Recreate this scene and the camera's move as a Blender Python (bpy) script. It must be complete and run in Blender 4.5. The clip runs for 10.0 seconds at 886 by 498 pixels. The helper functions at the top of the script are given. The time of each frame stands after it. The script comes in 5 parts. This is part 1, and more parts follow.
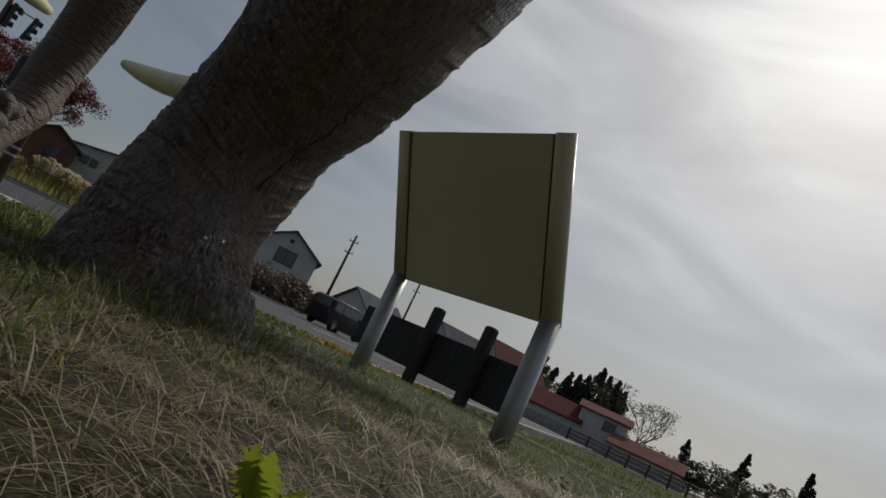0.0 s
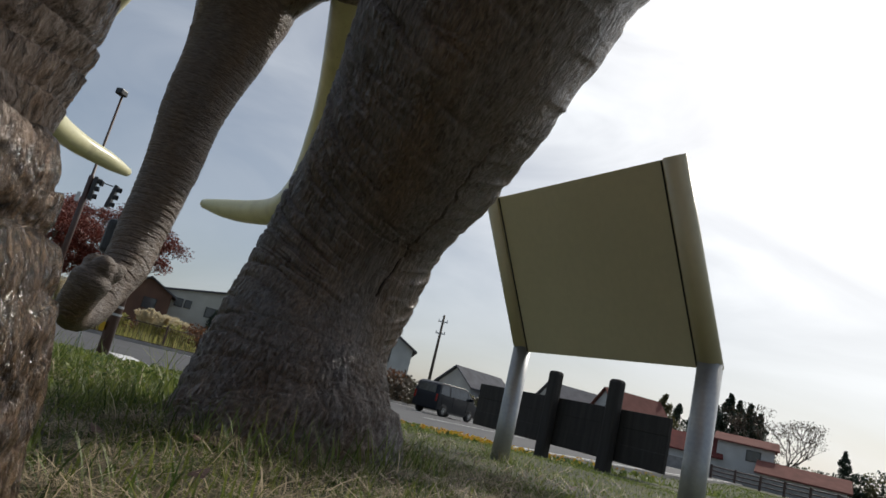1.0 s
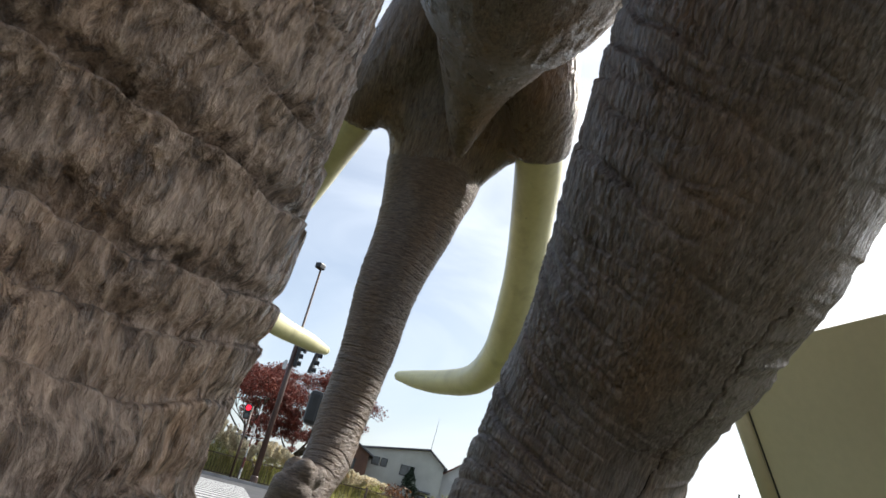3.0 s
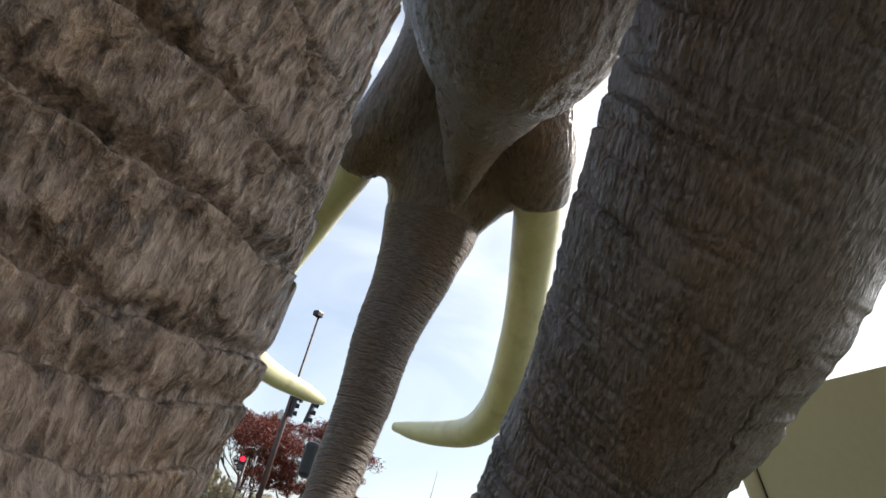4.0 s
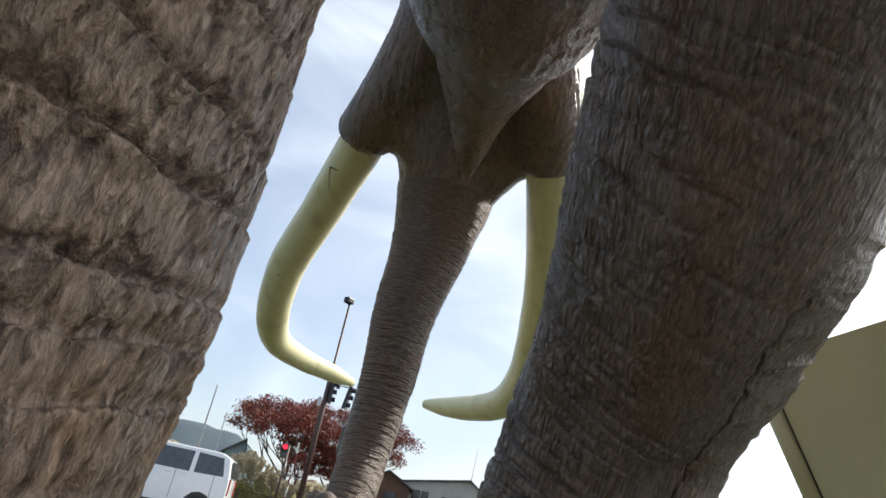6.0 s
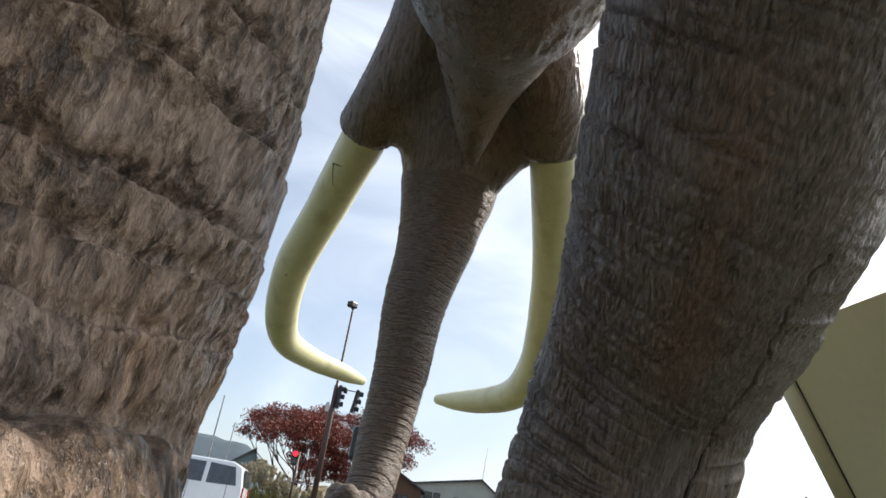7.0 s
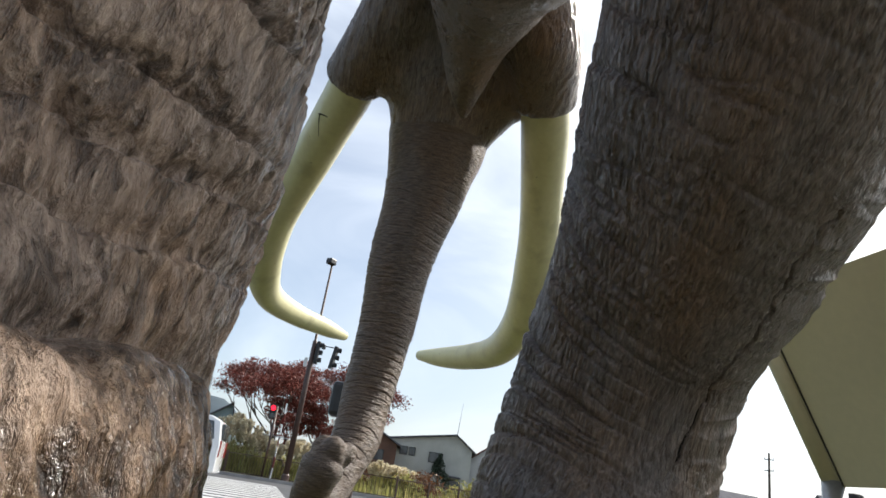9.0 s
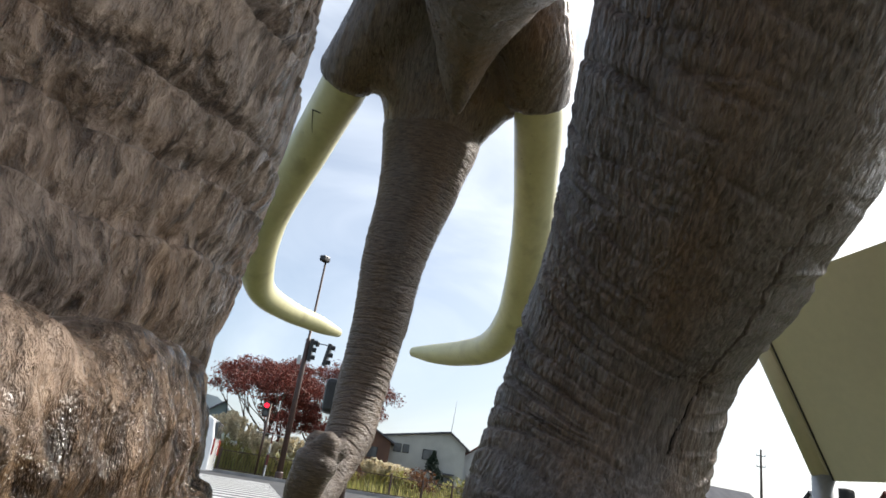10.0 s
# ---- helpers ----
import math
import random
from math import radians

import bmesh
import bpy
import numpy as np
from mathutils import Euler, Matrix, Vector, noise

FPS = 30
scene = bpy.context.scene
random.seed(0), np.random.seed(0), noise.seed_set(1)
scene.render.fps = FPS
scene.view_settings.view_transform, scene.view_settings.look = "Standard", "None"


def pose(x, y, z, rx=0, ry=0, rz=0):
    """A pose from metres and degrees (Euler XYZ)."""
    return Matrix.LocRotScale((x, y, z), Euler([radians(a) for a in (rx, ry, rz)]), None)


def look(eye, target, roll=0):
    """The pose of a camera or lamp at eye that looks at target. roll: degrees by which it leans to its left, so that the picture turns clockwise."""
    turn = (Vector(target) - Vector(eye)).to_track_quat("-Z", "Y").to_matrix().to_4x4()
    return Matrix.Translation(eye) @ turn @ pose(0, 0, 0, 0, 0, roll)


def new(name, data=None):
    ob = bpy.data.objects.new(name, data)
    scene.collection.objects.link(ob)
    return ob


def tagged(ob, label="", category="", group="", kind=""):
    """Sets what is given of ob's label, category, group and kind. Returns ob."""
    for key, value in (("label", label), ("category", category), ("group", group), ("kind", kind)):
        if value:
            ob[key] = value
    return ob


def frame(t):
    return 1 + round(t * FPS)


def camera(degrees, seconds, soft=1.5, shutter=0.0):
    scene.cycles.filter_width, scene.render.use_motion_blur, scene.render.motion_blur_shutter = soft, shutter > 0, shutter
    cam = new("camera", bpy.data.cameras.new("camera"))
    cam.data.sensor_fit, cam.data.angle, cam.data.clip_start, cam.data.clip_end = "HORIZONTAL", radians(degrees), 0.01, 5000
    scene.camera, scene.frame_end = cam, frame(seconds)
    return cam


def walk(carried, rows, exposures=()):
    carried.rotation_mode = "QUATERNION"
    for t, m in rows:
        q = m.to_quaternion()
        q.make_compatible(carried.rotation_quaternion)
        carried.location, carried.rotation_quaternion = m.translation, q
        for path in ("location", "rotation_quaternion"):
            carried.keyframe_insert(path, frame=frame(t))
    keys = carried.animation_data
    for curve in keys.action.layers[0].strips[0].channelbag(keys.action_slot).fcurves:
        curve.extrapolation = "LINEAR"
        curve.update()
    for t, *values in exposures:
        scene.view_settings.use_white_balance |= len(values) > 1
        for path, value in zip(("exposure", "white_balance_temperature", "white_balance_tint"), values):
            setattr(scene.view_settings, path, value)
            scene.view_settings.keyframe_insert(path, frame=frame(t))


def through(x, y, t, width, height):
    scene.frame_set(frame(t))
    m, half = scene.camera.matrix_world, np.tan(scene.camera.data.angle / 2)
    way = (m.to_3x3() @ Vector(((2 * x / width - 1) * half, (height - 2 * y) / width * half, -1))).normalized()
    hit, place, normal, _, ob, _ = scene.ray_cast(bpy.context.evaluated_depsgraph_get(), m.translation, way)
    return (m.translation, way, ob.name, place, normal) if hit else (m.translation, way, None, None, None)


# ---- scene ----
cam = camera(67.1, 10.0, soft=1.6)
PATH = [
    (0, (0.042, 0.583, 0.194), (-0.187, 2.542, 0.526), 25.5),
    (0.5, (-0.054, 0.685, 0.192), (-0.529, 2.6, 0.52), 21.3),
    (1, (-0.146, 0.779, 0.206), (-0.657, 2.66, 0.65), 13.8),
    (1.5, (-0.231, 0.864, 0.256), (-0.851, 2.687, 0.795), 9.4),
    (2, (-0.293, 0.924, 0.323), (-1.108, 2.649, 0.924), 10.9),
    (2.5, (-0.338, 0.959, 0.354), (-1.311, 2.574, 1.02), 12.8),
    (3.8, (-0.375, 1.001, 0.385), (-1.434, 2.489, 1.201), 15.3),
    (4, (-0.375, 1.001, 0.384), (-1.408, 2.488, 1.233), 14.5),
    (4.5, (-0.361, 1.02, 0.428), (-1.402, 2.554, 1.177), 13.6),
    (5, (-0.343, 1.067, 0.411), (-1.566, 2.46, 1.161), 14.6),
    (5.5, (-0.324, 1.061, 0.41), (-1.585, 2.399, 1.197), 14.8),
    (5.7, (-0.327, 1.059, 0.396), (-1.471, 2.5, 1.18), 13.3),
    (6.8, (-0.365, 1.054, 0.33), (-1.462, 2.533, 1.11), 9.9),
    (7, (-0.367, 1.059, 0.324), (-1.473, 2.53, 1.108), 9.1),
    (7.5, (-0.384, 1.07, 0.328), (-1.513, 2.539, 1.083), 7.4),
    (8, (-0.404, 1.073, 0.33), (-1.469, 2.605, 1.051), 8.5),
    (8.5, (-0.417, 1.076, 0.321), (-1.479, 2.621, 1.014), 8.5),
    (9, (-0.422, 1.074, 0.317), (-1.485, 2.625, 0.997), 9.2),
    (9.5, (-0.42, 1.073, 0.312), (-1.478, 2.63, 0.988), 9.2),
    (10, (-0.418, 1.071, 0.31), (-1.466, 2.635, 0.986), 9.0),
]
EXPOSURES = [(0.0, -0.92), (0.5, -0.36), (1.0, 0.04), (1.5, 0.18), (2.0, 0.48), (2.5, 0.88), (4.0, 1.14), (10.0, 1.05)]
walk(cam, [(t, look(eye, target, roll)) for t, eye, target, roll in PATH], EXPOSURES)

# ---- daylight: hazy autumn sky, low sun ahead and to one side ----
SUN_AZ, SUN_EL = 23.5, 40.0            # degrees clockwise from +y, degrees up
world = bpy.data.worlds.new("sky")
scene.world = world
world.use_nodes = True
wn, wl = world.node_tree.nodes, world.node_tree.links
bg = wn["Background"]
sky = wn.new("ShaderNodeTexSky")
sky.sky_type, sky.sun_disc = "NISHITA", False
sky.sun_elevation, sky.sun_rotation = radians(SUN_EL), radians(SUN_AZ)
sky.air_density, sky.dust_density, sky.ozone_density = 1.0, 1.8, 1.5
co = wn.new("ShaderNodeTexCoord")
mp = wn.new("ShaderNodeMapping")
mp.inputs["Scale"].default_value = (1.0, 1.6, 3.4)
mp.inputs["Rotation"].default_value = (0.3, 0.2, 0.6)
wl.new(co.outputs["Generated"], mp.inputs["Vector"])
cl = wn.new("ShaderNodeTexNoise")
cl.inputs["Scale"].default_value, cl.inputs["Detail"].default_value, cl.inputs["Distortion"].default_value = 1.9, 8.0, 1.1
wl.new(mp.outputs["Vector"], cl.inputs["Vector"])
cr = wn.new("ShaderNodeValToRGB")
cr.color_ramp.elements[0].position, cr.color_ramp.elements[1].position = 0.36, 0.72
wl.new(cl.outputs["Fac"], cr.inputs["Fac"])
# thin high cloud: a bright veil, whiter towards the sun
a, e = radians(SUN_AZ), radians(SUN_EL)
TO_SUN = Vector((math.sin(a) * math.cos(e), math.cos(a) * math.cos(e), math.sin(e)))


def wmath(op, x, y=None):
    n = wn.new("ShaderNodeMath")
    n.operation = op
    for k, v in enumerate((x, y)):
        if v is None:
            continue
        if isinstance(v, float):
            n.inputs[k].default_value = v
        else:
            wl.new(v, n.inputs[k])
    return n.outputs[0]


nv = wn.new("ShaderNodeVectorMath")
nv.operation = "NORMALIZE"
wl.new(co.outputs["Generated"], nv.inputs[0])
dt = wn.new("ShaderNodeVectorMath")
dt.operation, dt.inputs[1].default_value = "DOT_PRODUCT", TO_SUN
wl.new(nv.outputs["Vector"], dt.inputs[0])
toward = wmath("MAXIMUM", dt.outputs["Value"], 0.0)
veil = wmath("ADD", wmath("MULTIPLY", wmath("POWER", toward, 4.0), 8.0), 4.2)
veil = wmath("ADD", veil, wmath("MULTIPLY", wmath("POWER", toward, 18.0), 6.0))
veil = wmath("MULTIPLY", veil, wmath("ADD", wmath("MULTIPLY", cr.outputs["Color"], 0.42), 0.76))
tint = wn.new("ShaderNodeMix")
tint.data_type = "RGBA"
tint.inputs["A"].default_value, tint.inputs["B"].default_value = (0.90, 1.0, 1.13, 1), (1.0, 1.0, 0.985, 1)
wl.new(wmath("POWER", toward, 2.0), tint.inputs["Factor"])
vc = wn.new("ShaderNodeVectorMath")
vc.operation = "SCALE"
wl.new(tint.outputs["Result"], vc.inputs[0])
wl.new(veil, vc.inputs["Scale"])
mx = wn.new("ShaderNodeMix")
mx.data_type = "RGBA"
wl.new(wmath("ADD", wmath("MULTIPLY", cr.outputs["Color"], 0.25), wmath("ADD", wmath("MULTIPLY", wmath("POWER", toward, 1.5), 0.36), 0.36)), mx.inputs["Factor"])
wl.new(sky.outputs["Color"], mx.inputs["A"])
wl.new(vc.outputs["Vector"], mx.inputs["B"])
wl.new(mx.outputs["Result"], bg.inputs["Color"])
bg.inputs["Strength"].default_value = 0.1
sun_data = bpy.data.lights.new("sun", "SUN")
sun_data.energy, sun_data.angle, sun_data.color = 2.7, radians(1.5), (1.0, 0.94, 0.84)
sun = new("sun", sun_data)
sun.matrix_world = look(TO_SUN * 50, (0, 0, 0))


# ---- materials ----
def mat(name, base, dark=None, rough=0.7, metal=0.0, scale=8.0, grain=60.0, bump=0.2, stretch=(1, 1, 1), spec=0.5, depth=0.01, rand=0.0, trans=0.0, coat=0.0):
    """A surface with variation at two scales: base and dark mixed by coarse and fine noise, and a fine relief."""
    m = bpy.data.materials.new(name)
    m.use_nodes = True
    n, l = m.node_tree.nodes, m.node_tree.links
    b = n["Principled BSDF"]
    dark = dark or tuple(c * 0.7 for c in base)
    tc = n.new("ShaderNodeTexCoord")
    mp = n.new("ShaderNodeMapping")
    mp.inputs["Scale"].default_value = stretch
    l.new(tc.outputs["Object"], mp.inputs["Vector"])
    n1, n2 = n.new("ShaderNodeTexNoise"), n.new("ShaderNodeTexNoise")
    for k, s in ((n1, scale), (n2, grain)):
        k.inputs["Scale"].default_value, k.inputs["Detail"].default_value = s, 6.0
        l.new(mp.outputs["Vector"], k.inputs["Vector"])
    ad = n.new("ShaderNodeMath")
    ad.operation = "MULTIPLY_ADD"
    ad.inputs[1].default_value = 0.45
    l.new(n2.outputs["Fac"], ad.inputs[0])
    l.new(n1.outputs["Fac"], ad.inputs[2])
    rp = n.new("ShaderNodeValToRGB")
    rp.color_ramp.elements[0].position, rp.color_ramp.elements[1].position = 0.5, 0.95
    rp.color_ramp.elements[0].color, rp.color_ramp.elements[1].color = (*dark, 1), (*base, 1)
    l.new(ad.outputs[0], rp.inputs["Fac"])
    out = rp.outputs["Color"]
    if rand:
        hs, oi = n.new("ShaderNodeHueSaturation"), n.new("ShaderNodeObjectInfo")
        mr = n.new("ShaderNodeMapRange")
        mr.inputs["To Min"].default_value, mr.inputs["To Max"].default_value = 1 - rand, 1 + rand
        l.new(oi.outputs["Random"], mr.inputs["Value"])
        l.new(mr.outputs["Result"], hs.inputs["Value"])
        l.new(out, hs.inputs["Color"])
        out = hs.outputs["Color"]
    l.new(out, b.inputs["Base Color"])
    b.inputs["Roughness"].default_value, b.inputs["Metallic"].default_value = rough, metal
    b.inputs["Specular IOR Level"].default_value, b.inputs["Coat Weight"].default_value = spec, coat
    if trans:
        b.inputs["Transmission Weight"].default_value = trans
    if bump:
        bm_ = n.new("ShaderNodeBump")
        bm_.inputs["Strength"].default_value, bm_.inputs["Distance"].default_value = bump, depth
        l.new(ad.outputs[0], bm_.inputs["Height"])
        l.new(bm_.outputs["Normal"], b.inputs["Normal"])
    return m


def blades(name, pale, green, rough=0.55, through=0.35):
    """Thin plant matter: colour varies from piece to piece, and light shines through it."""
    m = bpy.data.materials.new(name)
    m.use_nodes = True
    n, l = m.node_tree.nodes, m.node_tree.links
    b = n["Principled BSDF"]
    g = n.new("ShaderNodeNewGeometry")
    rp = n.new("ShaderNodeValToRGB")
    rp.color_ramp.elements[0].color, rp.color_ramp.elements[1].color = (*green, 1), (*pale, 1)
    l.new(g.outputs["Random Per Island"], rp.inputs["Fac"])
    l.new(rp.outputs["Color"], b.inputs["Base Color"])
    b.inputs["Roughness"].default_value = rough
    t = n.new("ShaderNodeBsdfTranslucent")
    l.new(rp.outputs["Color"], t.inputs["Color"])
    mix = n.new("ShaderNodeMixShader")
    mix.inputs["Fac"].default_value = through
    l.new(b.outputs["BSDF"], mix.inputs[1])
    l.new(t.outputs["BSDF"], mix.inputs[2])
    l.new(mix.outputs["Shader"], n["Material Output"].inputs["Surface"])
    return m


def hide_material(name, lie, flow=(0, 0, 1), warmth=(0.40, 0.66), tone=1.5, worn=None, pits=0.75, gloss=(0.22, 0.46), coat=0.25, tint=(1, 1, 1), rough=1.0):
    """Brown paint over moulded fur: long streaks, warm patches, fine grain, a worn gloss."""
    m = bpy.data.materials.new(name)
    m.use_nodes = True
    n, l = m.node_tree.nodes, m.node_tree.links
    b = n["Principled BSDF"]
    tc = n.new("ShaderNodeTexCoord")

    def tex(scale, stretch, detail, rough=0.55, dist=0.0):
        mp = n.new("ShaderNodeMapping")
        # strands run along the flow
        mp.vector_type = "TEXTURE"
        mp.inputs["Rotation"].default_value = Vector(flow).to_track_quat("Z", "Y").to_euler()
        mp.inputs["Scale"].default_value = tuple(1 / k for k in stretch)
        l.new(tc.outputs["Object"], mp.inputs["Vector"])
        k = n.new("ShaderNodeTexNoise")
        k.inputs["Scale"].default_value, k.inputs["Detail"].default_value, k.inputs["Roughness"].default_value, k.inputs["Distortion"].default_value = scale, detail, rough, dist
        l.new(mp.outputs["Vector"], k.inputs["Vector"])
        return k.outputs["Fac"]

    def ramp(fac, stops):
        r = n.new("ShaderNodeValToRGB")
        while len(r.color_ramp.elements) < len(stops):
            r.color_ramp.elements.new(0.5)
        for e_, (p, c) in zip(r.color_ramp.elements, stops):
            e_.position, e_.color = p, (*c, 1)
        l.new(fac, r.inputs["Fac"])
        return r.outputs["Color"]

    def mixed(fac, x, y, mode="MIX"):
        k = n.new("ShaderNodeMix")
        k.data_type, k.blend_type = "RGBA", mode
        if isinstance(fac, float):
            k.inputs["Factor"].default_value = fac
        else:
            l.new(fac, k.inputs["Factor"])
        l.new(x, k.inputs["A"])
        l.new(y, k.inputs["B"])
        return k.outputs["Result"]

    streak = tex(190, lie, 6, 0.65, 0.3)
    fine = tex(480, tuple(0.4 + 0.6 * k for k in lie), 3, 0.6)
    patchy = tex(4.5, (1, 1, 0.6), 4)
    blot = tex(16, (1, 1, 0.7), 6, 0.6)
    mid = tex(52, lie, 4, 0.6, 0.5)
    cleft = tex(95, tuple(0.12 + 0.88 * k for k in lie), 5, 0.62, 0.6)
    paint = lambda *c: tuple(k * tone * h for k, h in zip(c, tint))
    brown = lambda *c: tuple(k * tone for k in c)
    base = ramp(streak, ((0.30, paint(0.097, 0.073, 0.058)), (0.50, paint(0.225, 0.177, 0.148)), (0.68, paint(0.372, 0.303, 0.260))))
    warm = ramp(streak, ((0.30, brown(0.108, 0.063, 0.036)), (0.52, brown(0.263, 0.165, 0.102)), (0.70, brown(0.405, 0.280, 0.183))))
    f = n.new("ShaderNodeMapRange")
    f.inputs["From Min"].default_value, f.inputs["From Max"].default_value = warmth
    l.new(patchy, f.inputs["Value"])
    col = mixed(f.outputs["Result"], base, warm)
    col = mixed(0.3, col, ramp(blot, ((0.35, (0.45, 0.45, 0.45)), (0.65, (1.0, 1.0, 1.0)))), "MULTIPLY")
    # pits and gaps between moulded tufts: old dirt, and their shade put into colour
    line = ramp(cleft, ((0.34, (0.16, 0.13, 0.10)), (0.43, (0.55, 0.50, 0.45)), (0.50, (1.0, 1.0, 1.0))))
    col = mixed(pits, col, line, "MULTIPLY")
    if worn:
        # below the ragged shelf the feet turn a darker, redder brown
        sep = n.new("ShaderNodeSeparateXYZ")
        l.new(tc.outputs["Object"], sep.inputs["Vector"])
        at = n.new("ShaderNodeMath")
        at.operation, at.inputs[1].default_value, at.inputs[2].default_value = "MULTIPLY_ADD", 0.16, -0.08
        l.new(blot, at.inputs[0])
        up = n.new("ShaderNodeMath")
        up.operation = "ADD"
        l.new(sep.outputs["Z"], up.inputs[0])
        l.new(at.outputs[0], up.inputs[1])
        edge = n.new("ShaderNodeMapRange")
        edge.inputs["From Min"].default_value, edge.inputs["From Max"].default_value, edge.inputs["To Min"].default_value, edge.inputs["To Max"].default_value = worn - 0.02, worn + 0.02, 1.0, 0.0
        l.new(up.outputs[0], edge.inputs["Value"])
        foot_brown = ramp(streak, ((0.32, (0.022, 0.013, 0.007)), (0.50, (0.095, 0.056, 0.028)), (0.64, (0.21, 0.13, 0.07))))
        foot_brown = mixed(0.6, foot_brown, line, "MULTIPLY")
        col = mixed(edge.outputs["Result"], col, foot_brown)
        # this foot zone has more coat and less roughness
        shine = n.new("ShaderNodeMapRange")
        shine.inputs["To Min"].default_value, shine.inputs["To Max"].default_value = coat, 0.6
        l.new(edge.outputs["Result"], shine.inputs["Value"])
        l.new(shine.outputs["Result"], b.inputs["Coat Weight"])
        wet = n.new("ShaderNodeMapRange")
        wet.inputs["To Min"].default_value, wet.inputs["To Max"].default_value = 1.0, 0.55
        l.new(edge.outputs["Result"], wet.inputs["Value"])
    else:
        b.inputs["Coat Weight"].default_value = coat
    b.inputs["Coat Roughness"].default_value = 0.2
    l.new(col, b.inputs["Base Color"])
    rr = n.new("ShaderNodeMapRange")
    rr.inputs["From Min"].default_value, rr.inputs["From Max"].default_value, rr.inputs["To Min"].default_value, rr.inputs["To Max"].default_value = 0.35, 0.65, *gloss
    l.new(blot, rr.inputs["Value"])
    gl = rr.outputs["Result"]
    if worn:
        wm = n.new("ShaderNodeMath")
        wm.operation = "MULTIPLY"
        l.new(gl, wm.inputs[0])
        l.new(wet.outputs["Result"], wm.inputs[1])
        gl = wm.outputs[0]
    l.new(gl, b.inputs["Roughness"])
    last = None
    for h, s, d in ((mid, 0.6, 0.007 * rough), (line, 0.9, 0.004 * pits), (streak, 1.0, 0.007 * rough), (fine, 0.8, 0.0016)):
        bp = n.new("ShaderNodeBump")
        bp.inputs["Strength"].default_value, bp.inputs["Distance"].default_value = s, d
        l.new(h, bp.inputs["Height"])
        if last:
            l.new(last, bp.inputs["Normal"])
        last = bp.outputs["Normal"]
    l.new(last, b.inputs["Normal"])
    l.new(last, b.inputs["Coat Normal"])
    return m


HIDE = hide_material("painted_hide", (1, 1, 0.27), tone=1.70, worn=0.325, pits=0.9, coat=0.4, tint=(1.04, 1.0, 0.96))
# shade inside the crack as a dark colour; also colours the tusk scratch
SPLIT_SHADE_SCRATCH = mat("split_shade_and_scratch", (0.020, 0.016, 0.014), (0.010, 0.008, 0.007), rough=0.9)
# copies of the hide paint; shade on head and trunk goes into their tone
HEAD_HIDE = hide_material("shaded_head_hide", (1, 1, 0.10), (-0.45, 0.55, -0.70), (0.40, 0.64), 0.86, pits=0.45)
TRUNK_HIDE = hide_material("shaded_trunk_hide", (0.16, 0.16, 1), warmth=(0.32, 0.62), tone=0.62, pits=0.35, gloss=(0.36, 0.58), coat=0.08, tint=(1.0, 0.98, 0.98))
# darker copy of HIDE; backlit shade and blue sky sheen set in its colour
SHADED_LEG_HIDE = hide_material("shaded_far_leg_hide", (1, 1, 0.07), (0.33, -0.36, 0.87), (0.42, 0.72), 0.98, pits=0.45, gloss=(0.22, 0.40), coat=0.5, tint=(0.92, 0.98, 1.10), rough=1.0)
IVORY = mat("ivory_paint", (0.74, 0.71, 0.44), (0.62, 0.58, 0.34), rough=0.32, scale=3, grain=40, bump=0.06)


def stained(m, colour, at, lo, hi, stretch, amount):
    """Sparse dirt of its own shape over a paint."""
    n, l = m.node_tree.nodes, m.node_tree.links
    b = n["Principled BSDF"]
    was = b.inputs["Base Color"].links[0].from_socket
    tc, mp, k, r, x = n.new("ShaderNodeTexCoord"), n.new("ShaderNodeMapping"), n.new("ShaderNodeTexNoise"), n.new("ShaderNodeMapRange"), n.new("ShaderNodeMix")
    mp.inputs["Scale"].default_value = stretch
    l.new(tc.outputs["Object"], mp.inputs["Vector"])
    l.new(mp.outputs["Vector"], k.inputs["Vector"])
    k.inputs["Scale"].default_value, k.inputs["Detail"].default_value = at, 4.0
    r.inputs["From Min"].default_value, r.inputs["From Max"].default_value, r.inputs["To Max"].default_value = lo, hi, amount
    l.new(k.outputs["Fac"], r.inputs["Value"])
    x.data_type = "RGBA"
    l.new(r.outputs["Result"], x.inputs["Factor"])
    l.new(was, x.inputs["A"])
    x.inputs["B"].default_value = (*colour, 1)
    l.new(x.outputs["Result"], b.inputs["Base Color"])


stained(IVORY, (0.16, 0.13, 0.07), 38, 0.70, 0.78, (1, 1, 1), 0.8)
stained(IVORY, (0.40, 0.36, 0.20), 9, 0.55, 0.75, (1, 1, 0.3), 0.5)
SOIL = mat("soil_and_turf", (0.070, 0.072, 0.028), (0.028, 0.027, 0.013), rough=0.95, scale=1.5, grain=30, bump=0.6, depth=0.03)
ASPHALT = mat("asphalt", (0.075, 0.075, 0.078), (0.05, 0.05, 0.053), rough=0.85, scale=0.6, grain=90, bump=0.3)
PAINT = mat("road_paint", (0.72, 0.72, 0.70), (0.45, 0.45, 0.44), rough=0.7, scale=4, grain=60)
CONCRETE = mat("concrete", (0.34, 0.33, 0.31), (0.22, 0.21, 0.2), rough=0.9, scale=2, grain=50)
PANEL = mat("sign_back_paint", (0.58, 0.53, 0.36), (0.50, 0.46, 0.31), rough=0.42, scale=1.2, grain=30, bump=0.03)
STEEL = mat("galvanised_steel", (0.42, 0.43, 0.43), (0.30, 0.31, 0.32), rough=0.42, metal=0.75, scale=6, grain=70, bump=0.05)
